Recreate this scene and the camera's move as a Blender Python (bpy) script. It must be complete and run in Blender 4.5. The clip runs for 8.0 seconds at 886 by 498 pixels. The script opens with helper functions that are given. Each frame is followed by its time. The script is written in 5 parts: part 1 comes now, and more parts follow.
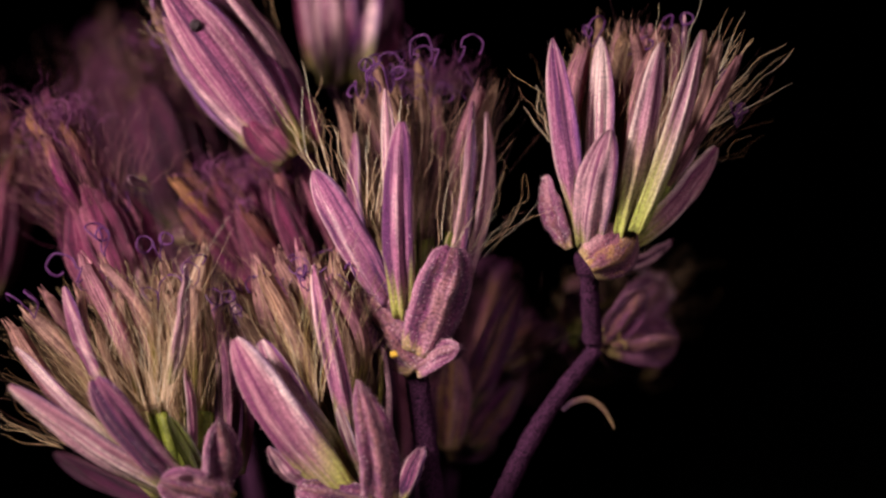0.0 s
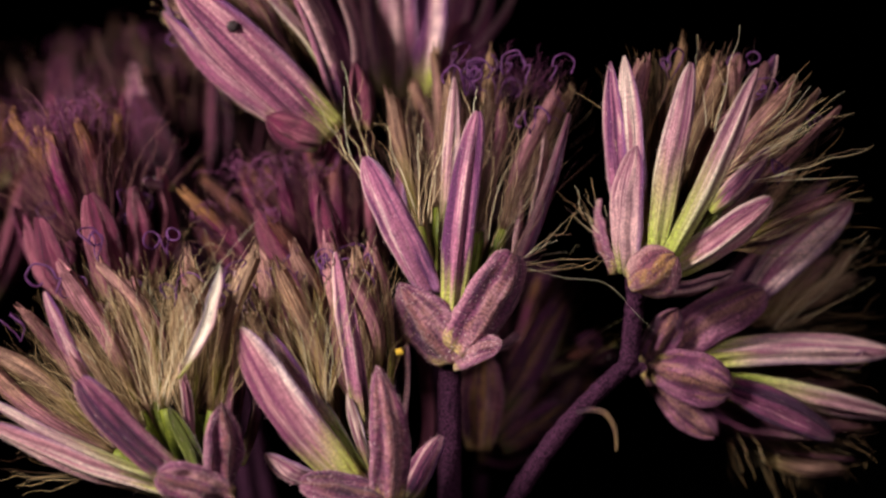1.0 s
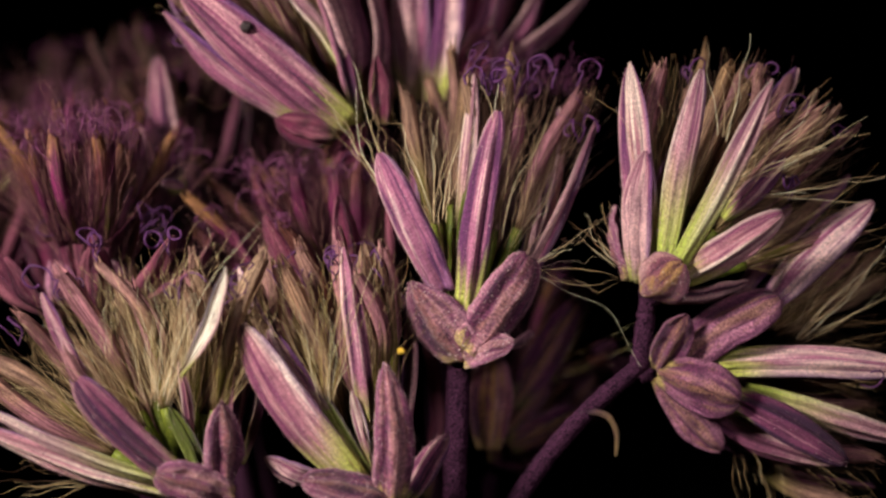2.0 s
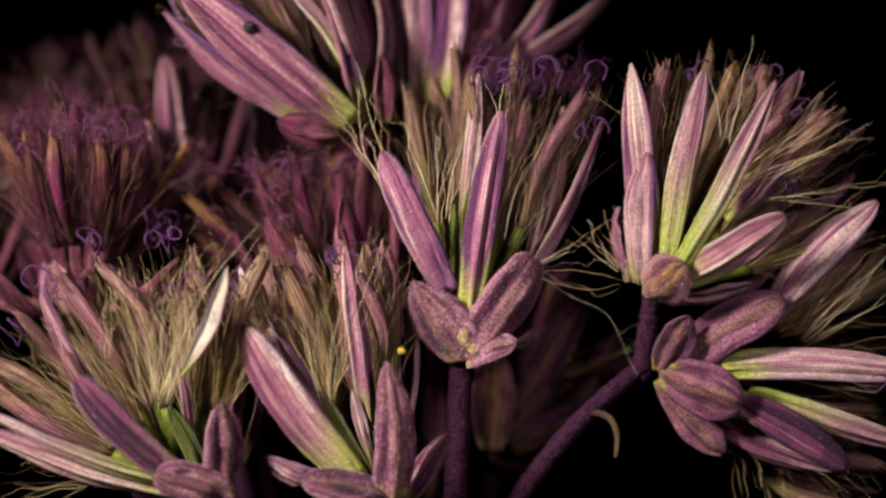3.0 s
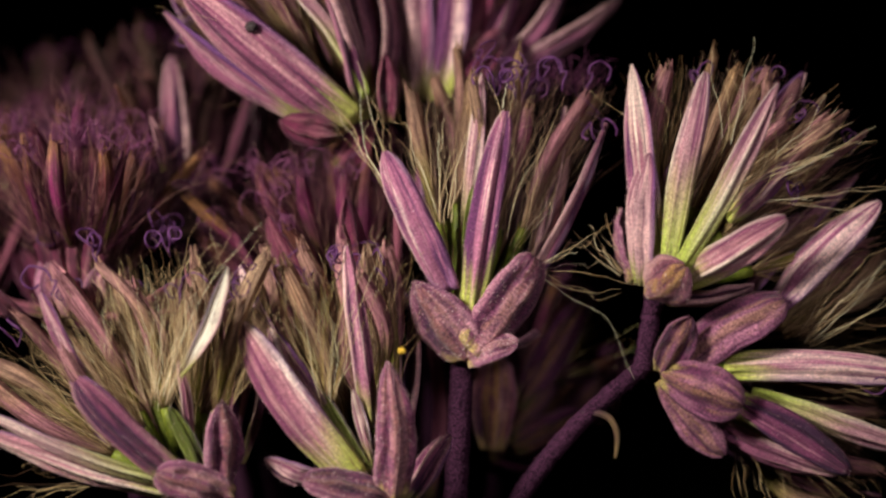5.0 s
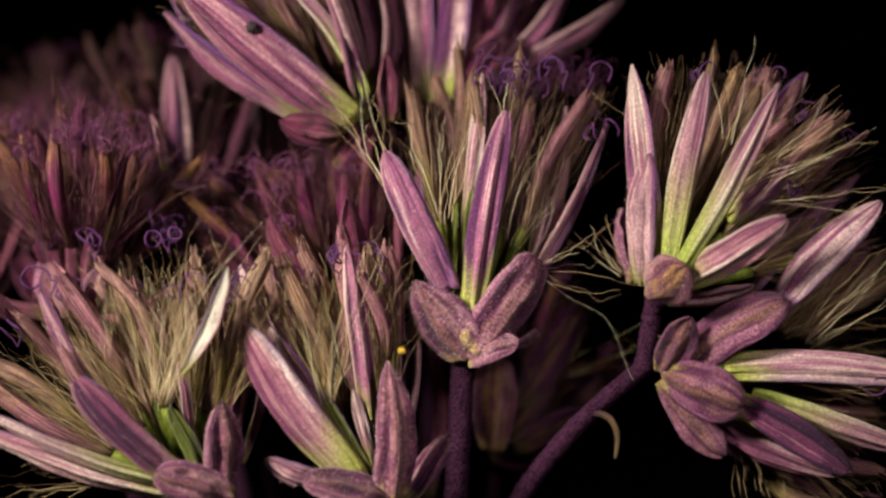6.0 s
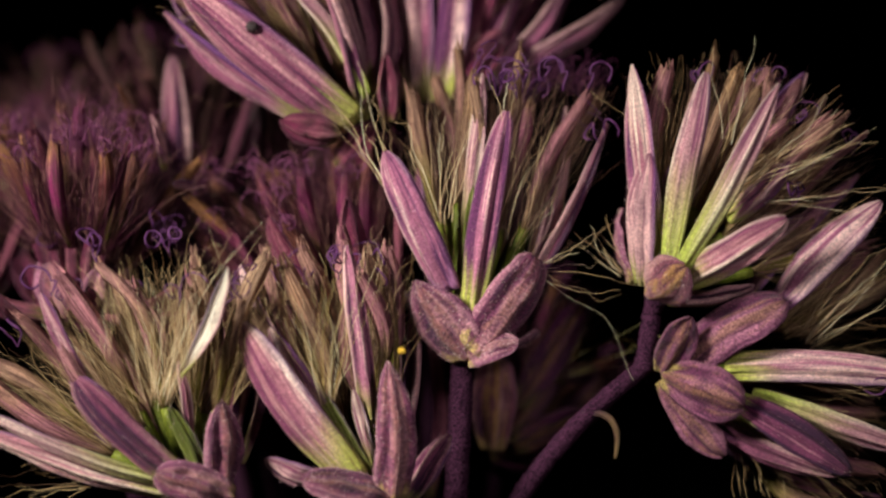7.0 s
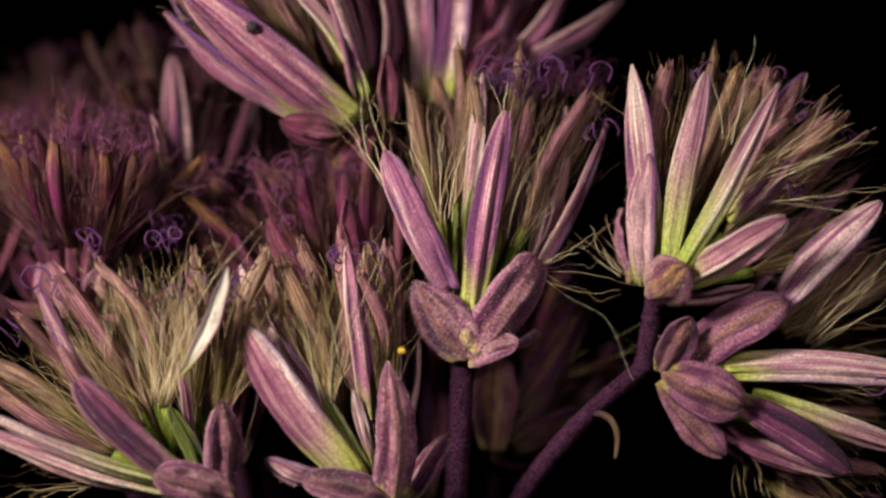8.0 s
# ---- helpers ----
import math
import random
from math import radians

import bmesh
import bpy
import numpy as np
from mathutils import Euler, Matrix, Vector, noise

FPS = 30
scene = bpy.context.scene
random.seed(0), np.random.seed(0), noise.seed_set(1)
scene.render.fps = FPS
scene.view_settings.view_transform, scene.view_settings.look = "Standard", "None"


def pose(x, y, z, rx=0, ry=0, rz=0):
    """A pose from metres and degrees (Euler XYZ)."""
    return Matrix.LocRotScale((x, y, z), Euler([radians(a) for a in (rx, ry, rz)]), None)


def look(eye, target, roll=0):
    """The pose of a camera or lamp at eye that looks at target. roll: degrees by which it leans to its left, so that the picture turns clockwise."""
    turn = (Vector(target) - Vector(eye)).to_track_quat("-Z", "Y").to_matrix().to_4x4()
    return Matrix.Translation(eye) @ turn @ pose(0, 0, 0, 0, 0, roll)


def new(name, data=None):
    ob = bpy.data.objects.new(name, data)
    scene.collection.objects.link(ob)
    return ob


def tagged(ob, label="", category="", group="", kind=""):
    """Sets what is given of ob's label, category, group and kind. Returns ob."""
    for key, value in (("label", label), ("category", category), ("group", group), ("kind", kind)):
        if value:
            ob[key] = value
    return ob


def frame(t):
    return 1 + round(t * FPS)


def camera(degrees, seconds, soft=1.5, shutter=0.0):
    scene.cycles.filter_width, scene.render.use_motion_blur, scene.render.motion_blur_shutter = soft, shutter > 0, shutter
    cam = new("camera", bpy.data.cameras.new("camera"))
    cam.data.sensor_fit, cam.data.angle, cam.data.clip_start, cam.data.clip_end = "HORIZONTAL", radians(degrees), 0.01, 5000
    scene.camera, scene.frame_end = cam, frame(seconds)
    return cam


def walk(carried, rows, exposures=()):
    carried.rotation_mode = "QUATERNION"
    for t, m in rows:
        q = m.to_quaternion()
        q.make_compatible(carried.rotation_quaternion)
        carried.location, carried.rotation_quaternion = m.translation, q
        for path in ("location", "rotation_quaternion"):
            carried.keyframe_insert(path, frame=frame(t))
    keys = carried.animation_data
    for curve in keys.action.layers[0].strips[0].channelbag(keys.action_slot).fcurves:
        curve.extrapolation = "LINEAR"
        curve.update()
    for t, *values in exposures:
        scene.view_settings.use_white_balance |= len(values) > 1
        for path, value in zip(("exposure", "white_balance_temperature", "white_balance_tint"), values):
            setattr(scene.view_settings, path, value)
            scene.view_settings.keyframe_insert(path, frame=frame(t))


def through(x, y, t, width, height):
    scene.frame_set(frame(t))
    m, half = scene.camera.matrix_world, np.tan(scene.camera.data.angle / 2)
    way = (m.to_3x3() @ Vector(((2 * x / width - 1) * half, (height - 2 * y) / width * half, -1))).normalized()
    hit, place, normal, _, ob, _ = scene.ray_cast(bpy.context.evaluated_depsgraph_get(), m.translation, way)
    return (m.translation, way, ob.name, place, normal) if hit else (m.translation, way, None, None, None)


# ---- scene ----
# ---- camera ----
DIST = 0.0794  # from the lens to the plane of the middle flower head
cam = camera(20, 8.0, soft=2.4)
walk(cam, [(0.0, pose(0, -DIST, 0, 90, 0, 0)), (8.0, pose(0, -DIST, 0, 90, 0, 0))],
     [(0.0, 0, 6500, 32), (0.5, 0, 6500, 21), (1.0, 0, 6500, 13), (1.5, 0, 6500, 9), (3.0, 0, 6500, 5), (4.5, 0, 6500, 3), (8.0, 0, 6500, 3)])
cam.data.dof.use_dof = True
cam.data.dof.focus_distance = DIST - 0.0016
cam.data.dof.aperture_fstop = 36.0

# ---- world and light ----
world = bpy.data.worlds.new("dark_room")
scene.world = world
world.use_nodes = True
world.node_tree.nodes["Background"].inputs[0].default_value = (0.01, 0.01, 0.012, 1)
world.node_tree.nodes["Background"].inputs[1].default_value = 0.3


def soft_lamp(name, eye, target, size, watts, colour, spread):
    data = bpy.data.lights.new(name, "AREA")
    data.shape, data.size, data.energy, data.color, data.spread = "DISK", size, watts, colour, radians(spread)
    ob = new(name, data)
    ob.matrix_world = look(eye, target)
    return ob


soft_lamp("lamp_key", (-0.043, -0.041, 0.022), (0.001, -0.001, -0.001), 0.014, 0.0191, (0.955, 0.940, 0.755), 75)
# Weak fill added from the right front; no such lamp is known.
soft_lamp("lamp_front", (0.030, -0.070, 0.025), (0.006, -0.002, -0.002), 0.012, 0.0009, (1.0, 0.92, 0.86), 40)
scene.view_settings.exposure = 0.0


# ---- materials ----
class Nodes:
    """Short hand for building a node material."""

    def __init__(self, name):
        self.mat = bpy.data.materials.new(name)
        self.mat.use_nodes = True
        self.tree = self.mat.node_tree
        self.tree.nodes.clear()

    def add(self, kind, **settings):
        node = self.tree.nodes.new(kind)
        for key, value in settings.items():
            if key in node.inputs:
                node.inputs[key].default_value = value
        return node

    def link(self, a, b):
        self.tree.links.new(a, b)

    def value(self, op, a, b=0.5):
        node = self.tree.nodes.new("ShaderNodeMath")
        node.operation = op
        for slot, v in zip(node.inputs, (a, b)):
            if isinstance(v, (int, float)):
                slot.default_value = v
            else:
                self.link(v, slot)
        return node.outputs[0]

    def ramp(self, fac, stops):
        node = self.tree.nodes.new("ShaderNodeValToRGB")
        els = node.color_ramp.elements
        while len(els) < len(stops):
            els.new(0.5)
        for el, (place, colour) in zip(els, stops):
            el.position, el.color = place, (*colour, 1)
        self.link(fac, node.inputs[0])
        return node.outputs[0]

    def mix(self, fac, a, b, blend="MIX"):
        node = self.tree.nodes.new("ShaderNodeMix")
        node.data_type, node.blend_type = "RGBA", blend
        for slot, v in ((node.inputs[0], fac), (node.inputs[6], a), (node.inputs[7], b)):
            if isinstance(v, (int, float)):
                slot.default_value = v
            elif isinstance(v, tuple):
                slot.default_value = (*v, 1)
            else:
                self.link(v, slot)
        return node.outputs[2]

    def stretched(self, source, sx, sy, sz, shift=None):
        node = self.tree.nodes.new("ShaderNodeMapping")
        node.inputs["Scale"].default_value = (sx, sy, sz)
        self.link(source, node.inputs["Vector"])
        if shift is not None:
            self.link(shift, node.inputs["Location"])
        return node.outputs[0]

    def noise(self, vector, scale, detail=3.0, rough=0.55):
        node = self.add("ShaderNodeTexNoise", Scale=scale, Detail=detail, Roughness=rough)
        self.link(vector, node.inputs["Vector"])
        return node.outputs["Fac"]

    def finish(self, colour, rough, height=None, depth=0.00002, through=0.0, through_colour=None, sheen=0.0, gloss=0.22):
        bsdf = self.add("ShaderNodeBsdfPrincipled", **{"Roughness": rough, "Specular IOR Level": gloss, "Sheen Weight": sheen, "Sheen Roughness": 0.4, "Sheen Tint": (1.0, 0.78, 0.86, 1)})
        self.link(colour, bsdf.inputs["Base Color"])
        if height is not None:
            bump = self.add("ShaderNodeBump", Strength=0.9, Distance=depth)
            self.link(height, bump.inputs["Height"])
            self.link(bump.outputs[0], bsdf.inputs["Normal"])
        out = self.add("ShaderNodeOutputMaterial")
        if through > 0:
            thin = self.add("ShaderNodeBsdfTranslucent")
            self.link(through_colour or colour, thin.inputs["Color"])
            both = self.add("ShaderNodeMixShader", Fac=through)
            both.inputs[0].default_value = through
            self.link(bsdf.outputs[0], both.inputs[1])
            self.link(thin.outputs[0], both.inputs[2])
            self.link(both.outputs[0], out.inputs[0])
        else:
            self.link(bsdf.outputs[0], out.inputs[0])
        return self.mat


def bract_material(name, dark, mid, pale, foot, foot_reach=0.28, streak=5.0, mottle=0.0, band=0.0, violet=(0.17, 0.06, 0.24), grain=(22, 70), rough_grain=0.5, velvet=0.02, thread=5.5, nerves=0.8, ranks=3.6):
    """A dried bract: banded along its nerves, yellow-green at the foot and up the margins, mealy on the face."""
    n = Nodes(name)
    uv = n.add("ShaderNodeTexCoord").outputs["UV"]
    rnd = n.add("ShaderNodeObjectInfo").outputs["Random"]
    shift = n.add("ShaderNodeCombineXYZ")
    n.link(n.value("MULTIPLY", rnd, 37.0), shift.inputs[0])
    n.link(n.value("MULTIPLY", rnd, 11.0), shift.inputs[2])
    broad = n.noise(n.stretched(uv, streak, 0.45, 1, shift.outputs[0]), 1.0, 2.0)
    fine = n.noise(n.stretched(uv, streak * thread, 1.3, 1, shift.outputs[0]), 1.0, 4.0, 0.65)
    meal = n.noise(n.stretched(uv, *grain, 1, shift.outputs[0]), 1.0, 3.0, 0.8)
    blot = n.noise(n.stretched(uv, 2.4, 4.4, 1, shift.outputs[0]), 1.0, 4.0, 0.65)
    tone = n.value("ADD", n.value("MULTIPLY", broad, 0.66), n.value("MULTIPLY", fine, 0.34))
    colour = n.ramp(tone, [(0.42 - band, dark), (0.48 - band / 3, mid), (0.515 + band / 3, mid), (0.575 + band, pale)])
    colour = n.mix(n.ramp(blot, [(0.46, (0, 0, 0)), (0.66, (0.5, 0.5, 0.5))]), colour, dark)
    split = n.add("ShaderNodeSeparateXYZ")
    n.link(uv, split.inputs[0])
    side = n.value("ABSOLUTE", n.value("SUBTRACT", split.outputs[0], 0.5))
    reach = n.value("SUBTRACT", n.value("ADD", split.outputs[1], n.value("MULTIPLY", fine, 0.5)), 0.22)
    reach = n.value("SUBTRACT", reach, n.value("MULTIPLY", side, 0.30))
    rim = n.ramp(n.value("ADD", side, n.value("MULTIPLY", fine, 0.14)), [(0.42, (0, 0, 0)), (0.54, (0.75, 0.75, 0.75))])
    colour = n.mix(rim, colour, n.ramp(split.outputs[0], [(0.3, violet), (0.7, pale)]))
    low = n.ramp(n.value("DIVIDE", reach, foot_reach), [(0.1, (1, 1, 1)), (0.95, (0, 0, 0))])
    colour = n.mix(low, colour, foot)
    sway = n.noise(n.stretched(uv, 1.4, 2.6, 1, shift.outputs[0]), 1.0, 2.0)
    rank = n.value("ADD", n.value("MULTIPLY", split.outputs[0], ranks), n.value("ADD", n.value("MULTIPLY", sway, 1.1), n.value("MULTIPLY", rnd, 5.0)))
    nerve = n.value("ABSOLUTE", n.value("SUBTRACT", n.value("FRACT", rank), 0.5))
    if mottle:
        spots = n.noise(n.stretched(uv, 6, 3.0, 1, shift.outputs[0]), 1.0, 4.0, 0.75)
        heart = n.value("SUBTRACT", n.value("ADD", spots, n.value("MULTIPLY", nerve, 0.34)), n.value("MULTIPLY", side, 0.62))
        colour = n.mix(n.ramp(heart, [(0.44, (0, 0, 0)), (0.60, (mottle, mottle, mottle))]), colour, (0.40, 0.215, 0.065))
    worn = n.value("MULTIPLY", n.ramp(n.noise(n.stretched(uv, 2.5, 5.0, 1, shift.outputs[0]), 1.0, 3.0, 0.6), [(0.34, (0.15, 0.15, 0.15)), (0.60, (1, 1, 1))]), nerves)
    faint = n.value("ADD", nerve, n.value("MULTIPLY", fine, 0.24))
    colour = n.mix(worn, colour, n.ramp(faint, [(0.10, (0.34, 0.17, 0.36)), (0.25, (1.08, 1.06, 1.06))]), "MULTIPLY")
    dust = n.ramp(meal, [(0.36, (0.30, 0.20, 0.34)), (0.52, (1, 1, 1)), (0.66, (1.85, 1.8, 1.75))])
    colour = n.mix(rough_grain, colour, dust, "MULTIPLY")
    height = n.value("ADD", n.value("MULTIPLY", fine, 0.9), n.value("ADD", n.value("MULTIPLY", meal, 0.9), n.value("MULTIPLY", nerve, 0.7)))
    return n.finish(colour, 0.46, height, 0.00013, 0.12, None, velvet, 0.3)


def tube_material(name, low, high, other, tip, rough=0.65, through=0.3):
    """A corolla tube: pale at the foot, stained at the mouth, with fine nerves."""
    n = Nodes(name)
    uv = n.add("ShaderNodeTexCoord").outputs["UV"]
    rnd = n.add("ShaderNodeObjectInfo").outputs["Random"]
    shift = n.add("ShaderNodeCombineXYZ")
    n.link(n.value("MULTIPLY", rnd, 23.0), shift.inputs[0])
    split = n.add("ShaderNodeSeparateXYZ")
    n.link(uv, split.inputs[0])
    fine = n.noise(n.stretched(uv, 12, 1.6, 1, shift.outputs[0]), 1.0, 3.0)
    grain = n.noise(n.stretched(uv, 20, 50, 1, shift.outputs[0]), 1.0, 2.0)
    place = n.value("ADD", split.outputs[1], n.value("MULTIPLY", n.value("SUBTRACT", fine, 0.5), 0.7))
    place = n.value("ADD", place, n.value("MULTIPLY", n.value("SUBTRACT", rnd, 0.5), 0.5))
    body = n.mix(n.ramp(n.value("FRACT", n.value("MULTIPLY", rnd, 7.31)), [(0.35, (0, 0, 0)), (0.65, (1, 1, 1))]), high, other)
    colour = n.mix(n.ramp(place, [(0.1, (1, 1, 1)), (0.5, (0, 0, 0))]), body, low)
    colour = n.mix(n.value("MULTIPLY", n.ramp(place, [(0.80, (0, 0, 0)), (1.05, (1, 1, 1))]), n.value("FRACT", n.value("MULTIPLY", rnd, 13.7))), colour, tip)
    blot = n.noise(n.stretched(uv, 5, 6, 1, shift.outputs[0]), 1.0, 3.0, 0.65)
    colour = n.mix(n.ramp(blot, [(0.5, (0, 0, 0)), (0.68, (0.6, 0.6, 0.6))]), colour, (0.12, 0.045, 0.06))
    colour = n.mix(1.0, colour, n.ramp(grain, [(0.3, (0.75, 0.72, 0.72)), (0.7, (1.2, 1.2, 1.2))]), "MULTIPLY")
    fibre = n.noise(n.stretched(uv, 34, 2.2, 1, shift.outputs[0]), 1.0, 3.0, 0.7)
    colour = n.mix(1.0, colour, n.ramp(fibre, [(0.34, (0.22, 0.15, 0.18)), (0.50, (0.85, 0.85, 0.85)), (0.66, (1.9, 1.85, 1.7))]), "MULTIPLY")
    return n.finish(colour, rough, n.value("ADD", fine, fibre), 0.00007, through)


def plain_material(name, dark, pale, scale, rough=0.6, through=0.0, depth=0.00003, velvet=0.0, speckle=0.45, gloss=0.22):
    """One stuff, mottled at two sizes."""
    n = Nodes(name)
    where = n.add("ShaderNodeTexCoord").outputs["Object"]
    coarse = n.noise(where, scale, 3.0)
    grain = n.noise(where, scale * 7, 2.0, 0.7)
    tone = n.value("ADD", n.value("MULTIPLY", coarse, 1 - speckle), n.value("MULTIPLY", grain, speckle))
    colour = n.ramp(tone, [(0.36, dark), (0.66, pale)])
    return n.finish(colour, rough, grain, depth, through, None, velvet, gloss)


def bristle_material(name, dark, mid, pale):
    """Dry hairs, each of its own tone."""
    n = Nodes(name)
    own = n.add("ShaderNodeNewGeometry").outputs["Random Per Island"]
    where = n.add("ShaderNodeTexCoord").outputs["Object"]
    tone = n.value("ADD", own, n.value("MULTIPLY", n.value("SUBTRACT", n.noise(where, 1400, 2.0), 0.5), 0.6))
    colour = n.ramp(tone, [(0.15, dark), (0.6, mid), (0.95, pale)])
    return n.finish(colour, 0.45, None, 0.0, 0.3)


GREEN = (0.50, 0.50, 0.11)
M_PINK = bract_material("pink_bract", (0.115, 0.024, 0.105), (0.43, 0.140, 0.262), (0.86, 0.55, 0.58), GREEN, 0.25, 2.4)
M_BLUSH = bract_material("blush_bract", (0.105, 0.022, 0.105), (0.40, 0.125, 0.25), (0.86, 0.56, 0.60), (0.34, 0.12, 0.30), 0.10, 2.4)
M_MAUVE = bract_material("mauve_bract", (0.066, 0.013, 0.064), (0.28, 0.076, 0.165), (0.70, 0.40, 0.45), (0.36, 0.33, 0.10), 0.18, 3.2)
M_SCALE = bract_material("mealy_bract", (0.050, 0.009, 0.047), (0.185, 0.041, 0.114), (0.48, 0.21, 0.30), (0.40, 0.27, 0.12), 0.10, 2.2, 0.24, 0.02, (0.34, 0.12, 0.24), (18, 44), 0.85, 0.10, 3.0, 0.85, 4.2)
M_HEART = bract_material("gold_hearted_bract", (0.062, 0.012, 0.046), (0.22, 0.066, 0.105), (0.50, 0.25, 0.28), (0.40, 0.27, 0.12), 0.10, 2.2, 0.75, 0.02, (0.34, 0.12, 0.22), (18, 44), 0.85, 0.08, 3.0, 0.85, 4.2)
M_WINE = bract_material("wine_bract", (0.036, 0.006, 0.032), (0.125, 0.025, 0.084), (0.32, 0.115, 0.205), (0.30, 0.21, 0.08), 0.10, 2.2, 0.34, 0.02, (0.26, 0.08, 0.18), (18, 44), 0.8, 0.08, 3.0, 0.85, 4.2)
# Plum bract with the middle head's shade put into its colour.
M_SHADED = bract_material("shaded_bract", (0.022, 0.003, 0.021), (0.082, 0.010, 0.062), (0.13, 0.034, 0.078), (0.10, 0.08, 0.03), 0.14, 3.6, 0.4, 0.02, (0.10, 0.03, 0.09), (18, 44), 0.8, 0.10, 2.4, 0.6)
M_PALE = bract_material("pale_bract", (0.21, 0.045, 0.125), (0.52, 0.215, 0.29), (0.88, 0.66, 0.63), GREEN, 0.33, 2.8)
M_BERRY = bract_material("mulberry_bract", (0.052, 0.010, 0.050), (0.23, 0.054, 0.130), (0.62, 0.30, 0.37), (0.40, 0.38, 0.10), 0.2, 2.6)
M_PLUM = bract_material("plum_bract", (0.040, 0.008, 0.042), (0.17, 0.034, 0.105), (0.45, 0.18, 0.27), (0.34, 0.33, 0.08), 0.14, 2.8)
M_LIME = bract_material("pink_and_lime_bract", (0.22, 0.06, 0.14), (0.50, 0.24, 0.31), (0.84, 0.64, 0.61), (0.43, 0.47, 0.10), 0.6, 3.0)
M_GRASS = bract_material("green_inner_bract", (0.07, 0.08, 0.014), (0.16, 0.18, 0.030), (0.36, 0.38, 0.12), (0.36, 0.36, 0.09), 0.3, 3.0)
M_BLEACH = bract_material("bleached_bract", (0.30, 0.15, 0.18), (0.74, 0.58, 0.52), (0.95, 0.89, 0.82), (0.58, 0.42, 0.32), 0.25, 6.0)
# Rose bract with the dimness of the rear put into its colour.
M_DIMMED = bract_material("dimmed_rose_bract", (0.018, 0.003, 0.013), (0.062, 0.008, 0.034), (0.14, 0.036, 0.070), (0.06, 0.045, 0.015), 0.16, 4.0, 0.0, 0.03, (0.030, 0.005, 0.020))
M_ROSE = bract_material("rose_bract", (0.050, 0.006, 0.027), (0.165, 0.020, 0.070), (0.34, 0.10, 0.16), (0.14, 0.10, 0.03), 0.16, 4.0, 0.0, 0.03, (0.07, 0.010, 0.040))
M_TUBE = tube_material("dry_corolla", (0.22, 0.175, 0.036), (0.36, 0.215, 0.165), (0.37, 0.145, 0.205), (0.36, 0.19, 0.14), 0.65, 0.38)
M_TUBE_MAUVE = tube_material("mauve_corolla", (0.20, 0.165, 0.036), (0.28, 0.090, 0.165), (0.30, 0.165, 0.125), (0.31, 0.17, 0.10), 0.65, 0.38)
# Rose corolla, darkened in colour for the same dimness.
M_TUBE_DIMMED = tube_material("dimmed_rose_corolla", (0.02, 0.012, 0.004), (0.034, 0.005, 0.016), (0.038, 0.014, 0.012), (0.07, 0.03, 0.02), 0.65, 0.15)
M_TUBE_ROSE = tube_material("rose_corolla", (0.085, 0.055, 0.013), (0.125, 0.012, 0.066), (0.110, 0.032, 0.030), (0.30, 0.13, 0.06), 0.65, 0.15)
M_STYLE = plain_material("purple_style", (0.040, 0.008, 0.052), (0.155, 0.043, 0.18), 3500, 0.5, 0.2)
M_TANGLE = plain_material("wine_style", (0.048, 0.008, 0.036), (0.24, 0.06, 0.17), 3500, 0.5, 0.2)
M_BRISTLE = bristle_material("straw_bristle", (0.10, 0.048, 0.036), (0.40, 0.235, 0.135), (0.94, 0.70, 0.45))
M_BRISTLE_MAUVE = bristle_material("mauve_bristle", (0.060, 0.022, 0.030), (0.22, 0.105, 0.090), (0.62, 0.41, 0.30))
M_STRAW = bristle_material("bright_bristle", (0.28, 0.16, 0.06), (0.70, 0.49, 0.21), (1.0, 0.88, 0.60))
M_SILK = bristle_material("pale_bristle", (0.46, 0.27, 0.18), (0.92, 0.66, 0.44), (1.0, 0.90, 0.75))
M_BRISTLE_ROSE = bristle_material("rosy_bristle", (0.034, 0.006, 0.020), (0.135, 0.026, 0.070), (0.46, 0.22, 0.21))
M_ACHENE = plain_material("green_achene", (0.04, 0.05, 0.007), (0.19, 0.20, 0.03), 1800, 0.45, 0.1)
M_STALK = plain_material("purple_stalk", (0.006, 0.0016, 0.007), (0.078, 0.022, 0.060), 2000, 0.8, 0.0, 0.00016, 0.0, 0.85, 0.06)
M_DOWN = bristle_material("pale_down", (0.20, 0.055, 0.125), (0.45, 0.195, 0.30), (0.86, 0.64, 0.68))
# Dark rosy down; on shade-coloured bracts it carries their painted shade too.
M_DOWN_DIM = bristle_material("dim_rosy_down", (0.04, 0.008, 0.024), (0.10, 0.024, 0.062), (0.22, 0.085, 0.14))
M_HOOK = tube_material("withered_scale", (0.05, 0.016, 0.045), (0.088, 0.042, 0.040), (0.12, 0.070, 0.036), (0.26, 0.17, 0.07), 0.7, 0.1)
M_SEED = plain_material("dark_speck", (0.010, 0.006, 0.008), (0.05, 0.03, 0.04), 6000, 0.35)
M_POLLEN = plain_material("yellow_grain", (0.22, 0.10, 0.01), (0.66, 0.40, 0.05), 3000, 0.6)
M_DUST = plain_material("white_dust", (0.6, 0.58, 0.55), (0.85, 0.85, 0.8), 5000, 0.7)
M_VELVET = plain_material("black_velvet", (0.0012, 0.0012, 0.0014), (0.003, 0.003, 0.0034), 900, 0.95)


# ---- small tools ----
def at(u, v, d=0.0):
    """A place from millimetres: u to the right, v up, both as they lie in the middle head's plane, d behind that plane."""
    k = 1 + d * 0.001 / DIST
    return Vector((u * k, d, v * k)) * 0.001


